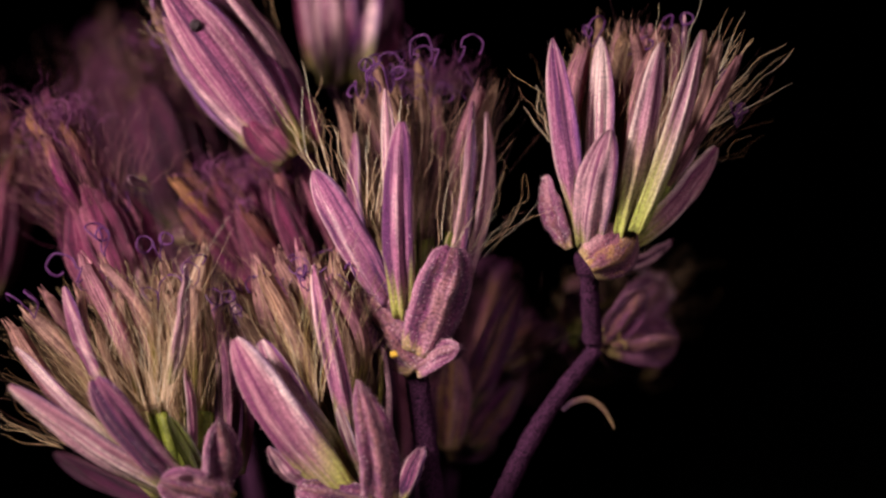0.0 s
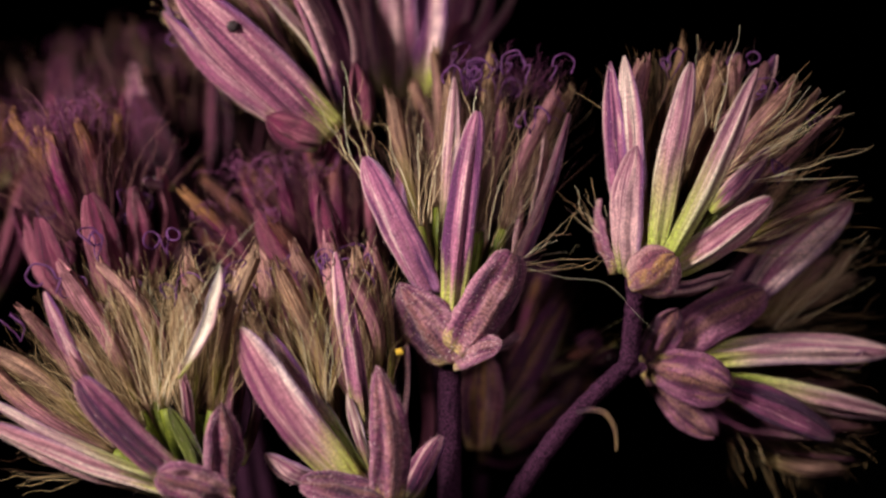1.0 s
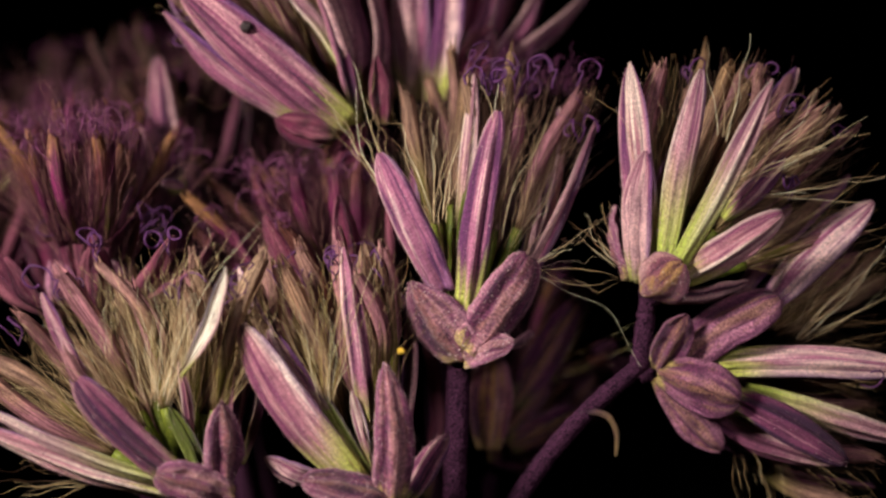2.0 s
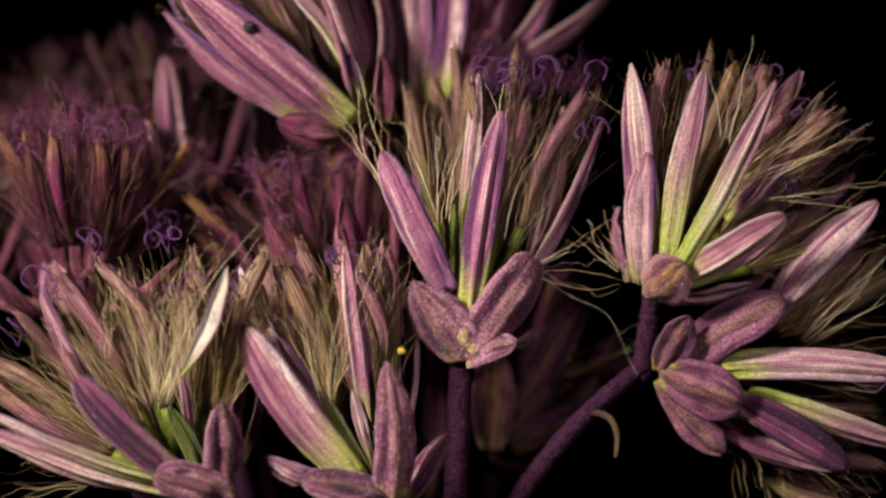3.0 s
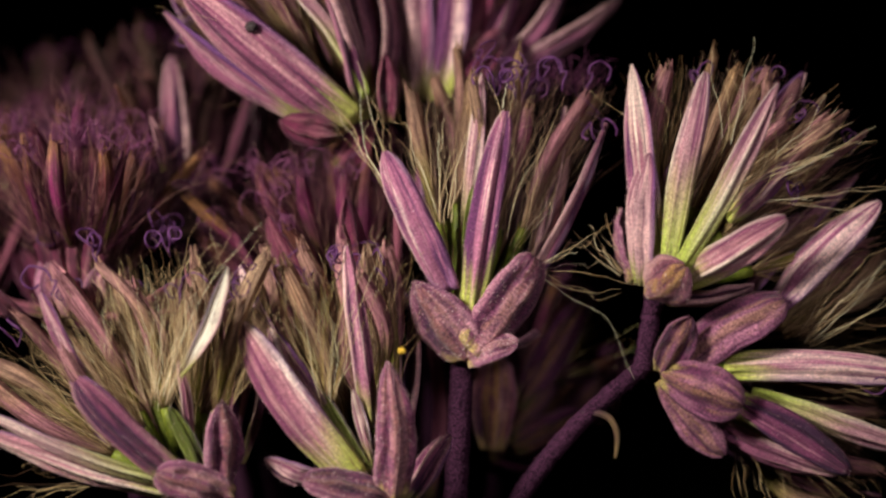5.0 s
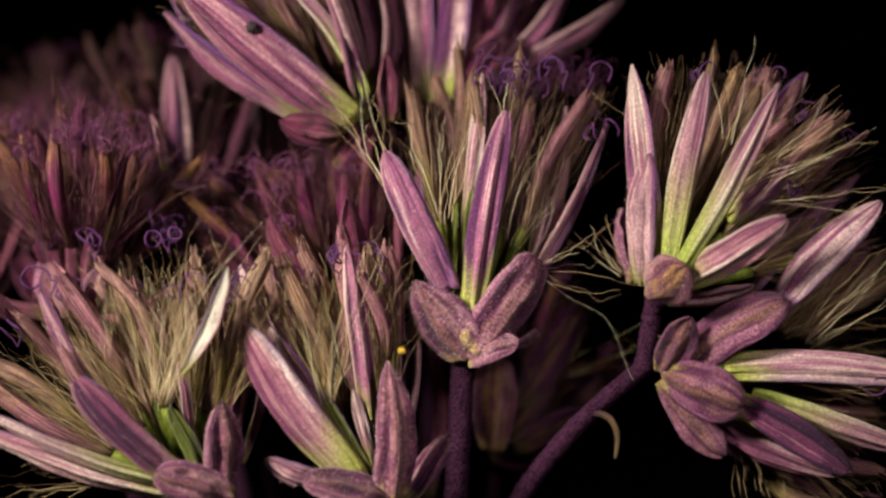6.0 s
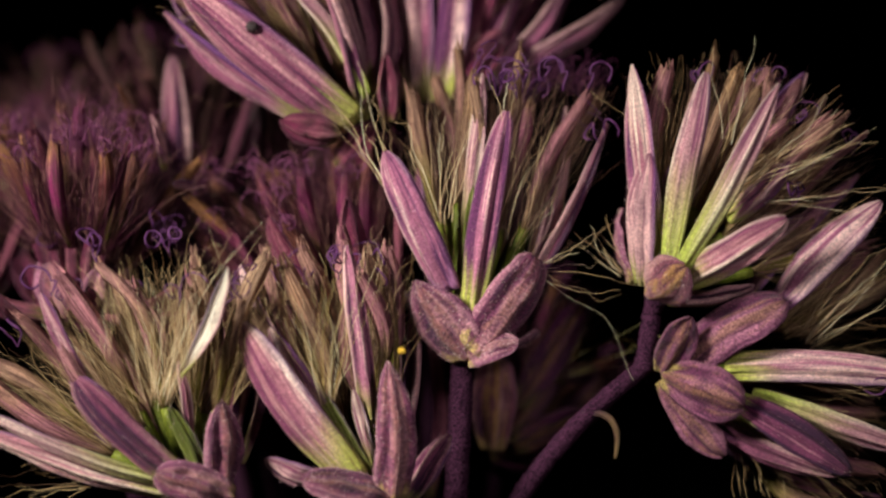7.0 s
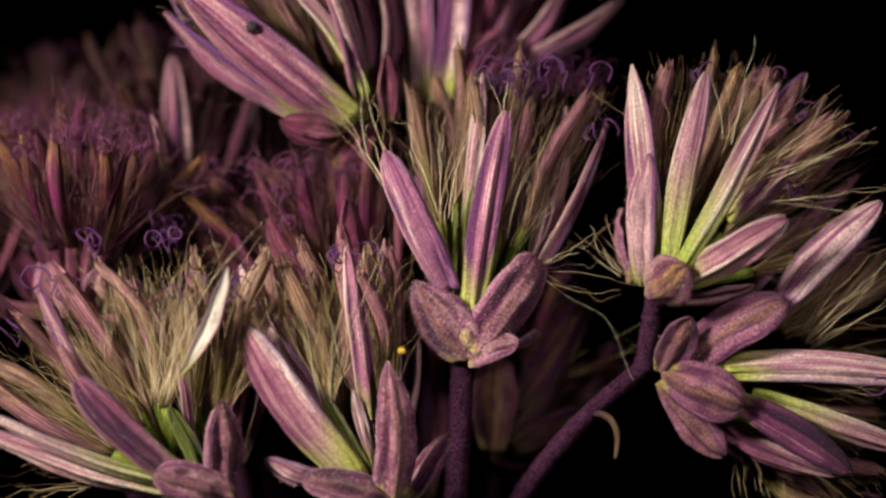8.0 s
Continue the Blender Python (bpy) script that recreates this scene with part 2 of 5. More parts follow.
def mesh_from(name, verts, faces, material, uvs=None, smooth=True, others=()):
    me = bpy.data.meshes.new(name)
    me.from_pydata(verts, [], faces)
    if uvs is not None:
        layer = me.uv_layers.new(name="along")
        loops = np.zeros(len(me.loops), dtype=np.int32)
        me.loops.foreach_get("vertex_index", loops)
        layer.data.foreach_set("uv", np.asarray(uvs, dtype=np.float32)[loops].ravel())
    if smooth:
        me.polygons.foreach_set("use_smooth", [True] * len(me.polygons))
    me.materials.append(material)
    for k, (other, first, last) in enumerate(others):
        me.materials.append(other)
        for f in range(first, last):
            me.polygons[f].material_index = k + 1
    me.update()
    return me


def part(name, me, parent, label=""):
    ob = new(name, me)
    ob.parent = parent
    if label:
        ob["label"] = label
    return ob


def sweep(points, radii, sides, verts, faces, uvs, turn=0.0):
    """Adds a tube along points to the lists, closed at both ends."""
    first = len(verts)
    n = len(points)
    side = Vector((0.31, 0.87, 0.38))
    for i, p in enumerate(points):
        t = (points[min(i + 1, n - 1)] - points[max(i - 1, 0)]).normalized()
        a = (side - t * side.dot(t)).normalized()
        side = a
        b = t.cross(a)
        for k in range(sides):
            w = turn + k * 2 * math.pi / sides
            verts.append(p + (a * math.cos(w) + b * math.sin(w)) * radii[i])
            uvs.append((k / sides, i / (n - 1)))
    for i in range(n - 1):
        for k in range(sides):
            q = (k + 1) % sides
            faces.append((first + i * sides + k, first + i * sides + q, first + (i + 1) * sides + q, first + (i + 1) * sides + k))
    faces.append(tuple(first + k for k in range(sides))[::-1])
    faces.append(tuple(first + (n - 1) * sides + k for k in range(sides)))


def bract_mesh(rng, length, width, material, cup=60, bow=0.06, flare=0.0, point=0.5, foot=0.5, fuzz=70, peak=0.5, rumple=0.07, down=None, inner=None, grit=0):
    """A boat-shaped bract that rises along z with its rounded back to +y; a closed shell with nerves, uneven margins and down."""
    nu, nv = 18, 20
    cup = radians(cup)
    thick = 0.045e-3
    verts, uvs, faces = [], [], []
    seed = Vector((rng.uniform(-50, 50), rng.uniform(-50, 50), rng.uniform(-50, 50)))
    sway = rng.uniform(-0.03, 0.03) * length
    keel = rng.uniform(1.9, 3.0)
    side_step = rng.uniform(-0.6, 0.6)
    twist = rng.uniform(-0.22, 0.22)

    def outline(s):
        rise = foot + (1 - foot) * math.sin(min(1.0, s / peak) * math.pi / 2)
        over = max(0.0, (s - peak) / (1 - peak))
        return rise * max(0.03, (1 - over ** 2.2)) ** point

    def face_point(i, j):
        s, e = j / nv, 2 * i / nu - 1
        hw = width / 2 * outline(s) * (1 + 0.10 * noise.noise(seed + Vector((e * 0.9, s * 3.4, 0))))
        open_up = cup * (1 - 0.35 * s)
        r = hw / math.sin(open_up)
        a = e * open_up
        ridge = min(0.085e-3, width * 0.07) * math.cos(e * keel * 3.1 + side_step) * min(1.0, 3 - 3 * s) + 0.05e-3 * noise.noise(seed + Vector((e * 3.5, s * 2.2, 7)))
        x = (r + ridge) * math.sin(a) + sway * math.sin(math.pi * s)
        y = (r + ridge) * math.cos(a) - r * math.cos(open_up)
        y += bow * length * math.sin(math.pi * s) + flare * length * s ** 4
        y += rumple * 1e-3 * noise.noise(seed + Vector((e * 1.4, s * 5, 3)))
        c, d = math.cos(twist * s), math.sin(twist * s)
        z = length * s + 0.05e-3 * noise.noise(seed + Vector((e * 3, 0, 5))) * s
        return Vector((x * c - y * d, x * d + y * c, z)), a

    rows = nu + 1
    for layer in (0, 1):
        for j in range(nv + 1):
            for i in range(rows):
                p, a = face_point(i, j)
                if layer:
                    p = p - Vector((math.sin(a), math.cos(a), 0)) * thick
                verts.append(p)
                uvs.append((i / nu, j / nv))
    half = rows * (nv + 1)
    outer_face, inner_face = [], []
    for j in range(nv):
        for i in range(nu):
            q = j * rows + i
            outer_face.append((q, q + rows, q + rows + 1, q + 1))
            inner_face.append((half + q, half + q + 1, half + q + rows + 1, half + q + rows))
    faces.extend(inner_face + outer_face)
    for j in range(nv):
        for q, flip in ((j * rows, False), (j * rows + nu, True)):
            f = (q, half + q, half + q + rows, q + rows)
            faces.append(f[::-1] if flip else f)
    for i in range(nu):
        for q, flip in ((i, True), (nv * rows + i, False)):
            f = (q, half + q, half + q + 1, q + 1)
            faces.append(f[::-1] if flip else f)
    first = len(faces)
    for _ in range(fuzz * 3):
        i = rng.choice((0, nu)) if rng.random() < 0.10 else rng.uniform(0, nu)
        j = rng.uniform(1, nv)
        p, a = face_point(i, j)
        p = p - Vector((math.sin(a), math.cos(a), 0)) * 0.008e-3
        out = Vector((math.sin(a) + rng.uniform(-0.6, 0.6), math.cos(a) + rng.uniform(-0.5, 0.5), rng.uniform(-0.1, 1.3))).normalized()
        tall = rng.uniform(0.04, 0.15) * 1e-3
        k = len(verts)
        for w in range(3):
            verts.append(p + Vector((math.cos(w * 2.1), math.sin(w * 2.1), 0.4 * w)) * 0.0075e-3)
        verts.append(p + out * tall)
        uvs.extend([(0.15 + 0.7 * i / nu, j / nv)] * 4)
        faces.extend([(k, k + 1, k + 3), (k + 1, k + 2, k + 3), (k + 2, k, k + 3)])
    for _ in range(grit):
        i, j = rng.uniform(0, nu), rng.uniform(0.5, nv)
        p, a = face_point(i, j)
        out = Vector((math.sin(a), math.cos(a), rng.uniform(-0.2, 0.4)))
        side, up = Vector((math.cos(a), -math.sin(a), 0)), Vector((0, 0, 1))
        size = rng.uniform(0.010, 0.024) * 1e-3
        k = len(verts)
        verts.extend([p + side * size, p + up * size, p - side * size, p - up * size, p + out * size * 1.3])
        uvs.extend([(i / nu, j / nv)] * 5)
        faces.extend([(k, k + 1, k + 4), (k + 1, k + 2, k + 4), (k + 2, k + 3, k + 4), (k + 3, k, k + 4)])
    others = [(down or M_DOWN, first, len(faces))]
    if inner:
        others.append((inner, 0, len(inner_face)))
    return mesh_from("bract", verts, faces, material, uvs, True, others)


def corolla_mesh(rng, length, radius, material):
    """A withered tube with a flared, five-lobed mouth."""
    verts, faces, uvs = [], [], []
    sides, n = 14, 15
    bend = rng.uniform(-0.20, 0.20) * length
    seed = Vector((rng.uniform(-9, 9), rng.uniform(-9, 9), 0))
    points, radii = [], []
    for i in range(n):
        s = i / (n - 1)
        points.append(Vector((bend * math.sin(s * 2.6), bend * 0.6 * math.sin(s * 3.5), length * s)))
        radii.append(radius * (0.26 + 1.30 * s * (1.0 - 0.68 * s ** 2.4)) * (1 + 0.16 * noise.noise(seed + Vector((s * 5, 0, 0)))))
    sweep(points, radii, sides, verts, faces, uvs)
    faces.pop()
    for i, v in enumerate(verts):
        s = i // sides / (n - 1)
        c = points[i // sides]
        fold = 1 + 0.2 * math.cos((i % sides) * math.pi) + 0.3 * noise.noise(seed + Vector((i % sides, s * 3, 2)))
        verts[i] = Vector((c.x + (v.x - c.x) * fold, c.y + (v.y - c.y) * fold, v.z))
    rim = (n - 1) * sides
    top = points[-1]
    for k in range(0, sides, 2):
        a, b = verts[rim + k], verts[rim + (k + 1) % sides]
        out = ((a + b) / 2 - top)
        out.z = 0
        tip = (a + b) / 2 + out * rng.uniform(-0.9, 0.4) + Vector((0, 0, rng.uniform(0.05, 0.55) * 1e-3))
        q = len(verts)
        verts.extend([tip, tip - out * 0.25, a - out * 0.2, b - out * 0.2])
        uvs.extend([(0.1 * k, 1.1), (0.1 * k, 1.1), (0.1 * k, 1), (0.1 * k, 1)])
        faces.extend([(rim + k, rim + (k + 1) % sides, q), (q + 2, q + 1, q + 3), (rim + k, q, q + 1, q + 2), (rim + (k + 1) % sides, q + 3, q + 1, q)])
    return mesh_from("corolla", verts, faces, material, uvs)


def achene_mesh(length, radius, material):
    """A five-ribbed seed below the tube."""
    verts, faces, uvs = [], [], []
    n, sides = 8, 10
    points = [Vector((0, 0, length * i / (n - 1))) for i in range(n)]
    radii = [radius * (0.35 + 0.65 * math.sin(math.pi * (0.12 + 0.62 * i / (n - 1)))) for i in range(n)]
    sweep(points, radii, sides, verts, faces, uvs)
    for i, v in enumerate(verts):
        if i % 2:
            verts[i] = Vector((v.x * 0.78, v.y * 0.78, v.z))
    return mesh_from("achene", verts, faces, material, uvs)


def bristles_mesh(rng, count, length, material, spread=14, foot=0.14e-3, thick=0.0125e-3, wild=0.10, crimp=1.0, cling=0.0):
    """The ring of hair-fine bristles round a tube's foot."""
    verts, faces, uvs = [], [], []
    for k in range(count):
        az = rng.uniform(0, 2 * math.pi)
        close = rng.random() < cling
        lean = radians(rng.uniform(1.0, 5.5) if close else rng.uniform(0.15, 1.0) * spread)
        tall = length * rng.uniform(0.5, 1.06)
        loose = wild * (0.3 if close else 3 if rng.random() < 0.18 else 1)
        base = Vector((math.cos(az), math.sin(az), rng.uniform(-0.5, 1.5))) * foot * rng.uniform(0.4, 1.0)
        way = Vector((math.cos(az) * math.sin(lean), math.sin(az) * math.sin(lean), math.cos(lean)))
        side = Vector((-math.sin(az), math.cos(az), 0))
        curl = max(-0.32, min(0.32, rng.gauss(0, loose)))
        stray, quick = rng.uniform(0.03, 0.13) * crimp, rng.uniform(1.5, 6.0)
        seed = Vector((rng.uniform(-99, 99), rng.uniform(-99, 99), rng.uniform(-99, 99)))
        points, radii = [], []
        for i in range(17):
            s = i / 16
            off = noise.noise_vector(seed + Vector((s * quick, 0, 0))) - noise.noise_vector(seed)
            p = base + way * tall * s + side * tall * curl * s * s + off * tall * stray * s
            p += Vector((way.x, way.y, 0)) * tall * 0.5 * curl * s ** 3
            points.append(p)
            radii.append(thick * (1.15 - 0.75 * s))
        sweep(points, radii, 3, verts, faces, uvs, az)
    return mesh_from("bristles", verts, faces, material, uvs)


def style_mesh(rng, rise, reach, thick=0.024, material=None, arms=2):
    """Two thread-like branches that part and curl over."""
    verts, faces, uvs = [], [], []
    az = rng.uniform(0, 6.28)
    for arm in range(arms):
        a = az + arm * rng.uniform(2.2, 3.6)
        out = Vector((math.cos(a), math.sin(a), 0))
        side = Vector((-math.sin(a), math.cos(a), 0))
        twist = rng.uniform(1.5, 8.0)
        p = Vector((0, 0, -0.8e-3))
        points = [p]
        steps = 22
        for i in range(1, steps):
            s = i / (steps - 1)
            ang = radians(80) - twist * max(0.0, s - 0.35) * 1.5
            way = out * math.cos(ang) + Vector((0, 0, 1)) * math.sin(ang) + side * 0.8 * math.sin(s * twist * 2.2 + arm)
            way += Vector([rng.uniform(-0.28, 0.28) for _ in range(3)])
            p = p + way.normalized() * (rise + reach + 0.8e-3) / steps
            points.append(p)
        radii = [thick * 0.001 * (0.8 + 0.5 * (i / steps)) for i in range(steps)]
        radii[-1] *= 0.5
        sweep(points, radii, 5, verts, faces, uvs)
    return mesh_from("style", verts, faces, material or M_STYLE, uvs)


def stalk_mesh(rng, length, low, high, bend=0.0, down=260):
    """A round stalk that rises along z, mealy with short glandular hairs."""
    verts, faces, uvs = [], [], []
    n, sides = min(150, max(14, int(length * 16000))), 26
    points, radii = [], []
    seed = Vector((rng.uniform(-9, 9), 0, 0))
    for i in range(n):
        s = i / (n - 1)
        points.append(Vector((bend * length * math.sin(math.pi * s), 0, length * s)))
        radii.append((low + (high - low) * s) * (1 + 0.06 * noise.noise(seed + Vector((s * 14, 0, 0)))))
    sweep(points, radii, sides, verts, faces, uvs)
    for i, v in enumerate(verts):
        c = points[i // sides]
        verts[i] = c + (v - c) * (1 + 0.11 * noise.noise(v * 9000 + seed) + 0.05 * rng.uniform(-1, 1))
    for _ in range(down):
        i = rng.randint(1, n - 2)
        k = rng.randint(0, sides - 1)
        p = verts[i * sides + k].lerp(verts[(i + 1) * sides + k], rng.random())
        out = (p - points[i]).normalized()
        q = len(verts)
        tall = rng.uniform(0.03, 0.06) * 1e-3
        for w in range(3):
            verts.append(p - out * 0.01e-3 + Vector((math.cos(w * 2.1), 0.5 * math.sin(w), math.sin(w * 2.1))) * 0.026e-3)
        verts.append(p + (out + Vector((0, 0, rng.uniform(-0.3, 0.5)))) * tall)
        uvs.extend([(0, 0)] * 4)
        faces.extend([(q, q + 1, q + 3), (q + 1, q + 2, q + 3), (q + 2, q, q + 3)])
    return mesh_from("stalk", verts, faces, M_STALK, uvs)


# ---- opening over time ----
TIMES = (0.0, 0.25, 0.5, 0.75, 1.0, 1.25, 1.5, 2.0, 2.5, 3.0, 3.5, 4.0, 4.5, 6.0, 8.0)
OPENED = (0.0, 0.15, 0.345, 0.53, 0.71, 0.79, 0.86, 0.915, 0.945, 0.960, 0.968, 0.978, 0.985, 1.0, 1.0)
MOVES = []  # (object, function of the opened share that gives its pose)


def along(base, tip, back):
    """The pose at base whose z points to tip and whose y points to back as nearly as it can."""
    z = (tip - base).normalized()
    y = (back - z * back.dot(z)).normalized()
    x = y.cross(z)
    m = Matrix((x, y, z)).transposed().to_4x4()
    m.translation = base
    return m


def between(m0, m1, s):
    q0, q1 = m0.to_quaternion(), m1.to_quaternion()
    q1.make_compatible(q0)
    return Matrix.LocRotScale(m0.translation.lerp(m1.translation, s), q0.slerp(q1, s), None)


class Head:
    """A flower head: an Empty at its base with z up its axis, closed (m0) and opened (m1)."""

    def __init__(self, label, base1, top1, base0, top0, seed, pace=1.0, swing=None, sink=None):
        self.rng = random.Random(seed)
        self.m1 = along(at(*base1), at(*top1), Vector((0, -1, 0)))
        self.m0 = along(at(*base0), at(*top0), Vector((0, -1, 0)))
        self.pace = pace
        self.swing = swing
        self.sink = sink
        self.ob = new("flower_head")
        self.ob.empty_display_size = 0.001
        tagged(self.ob, label, "flower head", "flower heads of the spray")
        self.ob.matrix_basis = self.m1
        MOVES.append((self.ob, self.pose_at))

    def share(self, s):
        return s ** self.pace

    def spread(self, s):
        return s ** max(self.pace, self.swing or 0.0)

    def pose_at(self, s):
        m = between(self.m0, self.m1, self.share(s))
        if self.swing:
            turned = between(self.m0, self.m1, s ** self.swing)
            turned.translation = m.translation
            if self.sink:
                y = self.m0.translation.y + (self.m1.translation.y - self.m0.translation.y) * s ** self.sink
                k = (y + DIST) / (m.translation.y + DIST)
                turned.translation = Vector((m.translation.x * k, y, m.translation.z * k))
            return turned
        return m

    def place(self, ob, w0, w1):
        """Keeps a part at the pose w0 of the world while the head is closed and w1 once it has opened."""
        l0, l1 = self.m0.inverted() @ w0, self.m1.inverted() @ w1

        def local(s):
            if self.swing:
                return between(l0, l1, s ** self.swing)
            return self.pose_at(s).inverted() @ between(w0, w1, self.share(s))
        ob.matrix_basis = local(1.0)
        MOVES.append((ob, local))

    def back_of(self, m, base, tip):
        mid = base.lerp(tip, 0.5)
        axis = m.to_3x3() @ Vector((0, 0, 1))
        off = mid - m.translation
        off = off - axis * off.dot(axis)
        return off.normalized() * 1.0 + Vector((0, -0.35, 0))

    def bract(self, b1, t1, b0, t0, width, material=None, label="", name="bract", behind=None, face=None, face0=None, **shape):
        """A bract from its foot and tip, opened (b1, t1) and closed (b0, t0); the closed tip's depth follows from the length."""
        base1, tip1, base0 = at(*b1), at(*t1), at(*b0)
        length = (tip1 - base1).length
        flat = at(t0[0], t0[1], t0[2] if len(t0) > 2 else t1[2])
        gap = flat - base0
        deep = length ** 2 - gap.x ** 2 - gap.z ** 2
        sign = 1 if (gap.y >= 0 if behind is None else behind) else -1
        if deep > 0:
            tip0 = base0 + Vector((gap.x, sign * math.sqrt(deep), gap.z))
        else:
            tip0 = base0 + Vector((gap.x, 0, gap.z)).normalized() * length
        if material in (M_SCALE, M_WINE):
            shape["fuzz"] = int(shape.get("fuzz", 70) * 1.6)
            shape.setdefault("rumple", 0.13)
            shape.setdefault("grit", 380)
        if material in (M_ROSE, M_DIMMED, M_SHADED, M_WINE, M_TUBE_ROSE):
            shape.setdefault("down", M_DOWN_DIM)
        me = bract_mesh(self.rng, length, width * 0.0012, material or M_PINK, **shape)
        ob = part(name, me, self.ob, label)
        back0 = Vector(face0 or face) if face else self.back_of(self.m0, base0, tip0)
        back1 = Vector(face) if face else self.back_of(self.m1, base1, tip1)
        self.place(ob, along(base0, tip0, back0), along(base1, tip1, back1))
        return ob

    def ring(self, count, radius, rise, length, width, lean0, lean1, material, az0=0.0, arc=360.0, **shape):
        """Bracts round the axis, in the head's own space; lean is their angle from the axis, closed and opened."""
        for k in range(count):
            az = radians(az0 + arc * k / max(1, count)) + self.rng.uniform(-0.15, 0.15)
            out = Vector((math.cos(az), math.sin(az), 0))
            tall = length * self.rng.uniform(0.88, 1.1) * 0.001
            base = out * radius * 0.001 + Vector((0, 0, rise * 0.001))
            down = M_DOWN_DIM if material in (M_ROSE, M_DIMMED, M_SHADED) else None
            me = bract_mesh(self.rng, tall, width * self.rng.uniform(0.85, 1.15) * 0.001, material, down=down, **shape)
            ob = part("bract", me, self.ob)
            extra = self.rng.uniform(-4, 4)

            def local(s, base=base, out=out, extra=extra):
                a = radians(lean0 + (lean1 - lean0) * self.spread(s) + extra)
                return along(base, base + out * math.sin(a) + Vector((0, 0, math.cos(a))), out + Vector((0, 0, -0.3)))
            ob.matrix_basis = local(1.0)
            MOVES.append((ob, local))

    def florets(self, count, radius, rise, kit, lean0, lean1, az0=0.0, squash=1.0, back=0.0, calm=1.0):
        """Florets spread over the receptacle, each with its seed, bristles and style; they fan out as the head opens."""
        for k in range(count):
            f = math.sqrt((k + 0.5) / count)
            az = az0 + k * 2.39996 + self.rng.uniform(-0.2, 0.2)
            out = Vector((math.cos(az), math.sin(az) * squash, 0))
            base = out * radius * f * 0.001 + Vector((0, -back * 0.001, (rise - 0.25 * radius * f * f) * 0.001))
            ob = part("floret", self.rng.choice(kit["corolla"]), self.ob)
            extra = self.rng.uniform(-6, 6) * kit["loose"]
            spin = self.rng.uniform(0, 6.28)
            up = kit["seed_length"] * (1 + self.rng.uniform(-0.18, 0.12) * kit["loose"])

            def local(s, base=base, out=out, extra=extra, f=f, spin=spin, up=up):
                a = radians((lean0 + (lean1 - lean0) * self.spread(s)) * f + extra * (calm + (1 - calm) * self.spread(s)))
                z = out * math.sin(a) + Vector((0, 0, math.cos(a)))
                m = along(base, base + z, Vector((math.cos(spin), math.sin(spin), 0.1)))
                return m @ Matrix.Translation((0, 0, up))
            ob.matrix_basis = local(1.0)
            MOVES.append((ob, local))
            seed = part("achene", kit["achene"], ob, "ribbed green achene")
            seed.location = (0, 0, -kit["seed_length"])
            tagged(part("pappus", self.rng.choice(kit["bristles"]), ob, "straw-coloured hair-fine bristles"), kind="stuff")
            if self.rng.random() < kit["styled"]:
                top = part("style", self.rng.choice(kit["style"]), ob, "curled purple style branches")
                top.location = (0, 0, kit["length"])

    def fan(self, b1, t1, b0, t0, count, spread, material=None, thick=0.019, crimp=1.5):
        """A loose tuft of bristles from one foot, that leans from t0 to t1."""
        base1, tip1, base0 = at(*b1), at(*t1), at(*b0)
        length = (tip1 - base1).length
        me = bristles_mesh(self.rng, count, length, material or M_STRAW, spread, 0.30e-3, thick * 0.001, 0.15 * min(1.5, crimp), crimp)
        ob = tagged(part("pappus", me, self.ob, "straw-coloured hair-fine bristles"), kind="stuff")
        front = Vector((0, -1, 0))
        self.place(ob, along(base0, at(*t0), front), along(base1, tip1, front))

    def curl(self, b1, b0, tall, lean=0.0, thick=0.031):
        """A single long style that curls over above the florets."""
        me = style_mesh(self.rng, 0.3e-3, tall * 0.0008, thick)
        ob = part("style", me, self.ob, "curled purple style branches")
        turn = pose(0, 0, 0, 0, lean, 0)
        self.place(ob, Matrix.Translation(at(*b0)) @ turn, Matrix.Translation(at(*b1)) @ turn)

    def loop(self, b1, b0, wide, tall, thick=0.036, roll=18):
        """A style that arches over to the left and rolls up at its tip."""
        points = [Vector((0.04 * i, 0, tall * 0.55 * i / 5)) for i in range(5)]
        for i in range(roll):
            a = -0.2 + i * 0.24
            r = max(0.16, 1 - i * 0.022)
            points.append(Vector((-wide * 0.5 + wide * 0.5 * math.cos(a) * r - 0.12 * wide * (1 - r), 0.010 * i, tall * 0.55 + tall * 0.45 * math.sin(a) * r - 0.25 * tall * (1 - r))))
        seed = Vector((self.rng.uniform(-9, 9), 0, 0))
        points = [(p + noise.noise_vector(seed + p * 2.5) * 0.11) * 0.001 for p in points]
        verts, faces, uvs = [], [], []
        radii = [thick * 0.001 * (1 + 0.2 * noise.noise(seed + p * 5000)) for p in points]
        sweep(points, radii, 6, verts, faces, uvs)
        ob = part("style", mesh_from("style", verts, faces, M_STYLE, uvs), self.ob, "purple style rolled into a loop")
        self.place(ob, Matrix.Translation(at(*b0)), Matrix.Translation(at(*b1)))

    def hook(self, b1, b0, reach, drop, thick):
        """A withered, hooked scale leaf on the stalk."""
        verts, faces, uvs = [], [], []
        points, radii = [], []
        for i in range(15):
            a = i / 14
            points.append(Vector((reach * math.sin(a * 1.95), -0.35 * a, 0.10 * math.sin(a * 4) - drop * a ** 2.2)) * 0.001)
            radii.append(thick * 0.001 * (0.75 + 0.5 * math.sin(a * 2.8)) * (1.05 - 0.5 * a))
        sweep(points, radii, 8, verts, faces, uvs)
        for i, v in enumerate(verts):
            c = points[i // 8]
            verts[i] = c + Vector(((v.x - c.x), (v.y - c.y) * 0.45, (v.z - c.z))) * (1 + 0.25 * noise.noise(v * 6000))
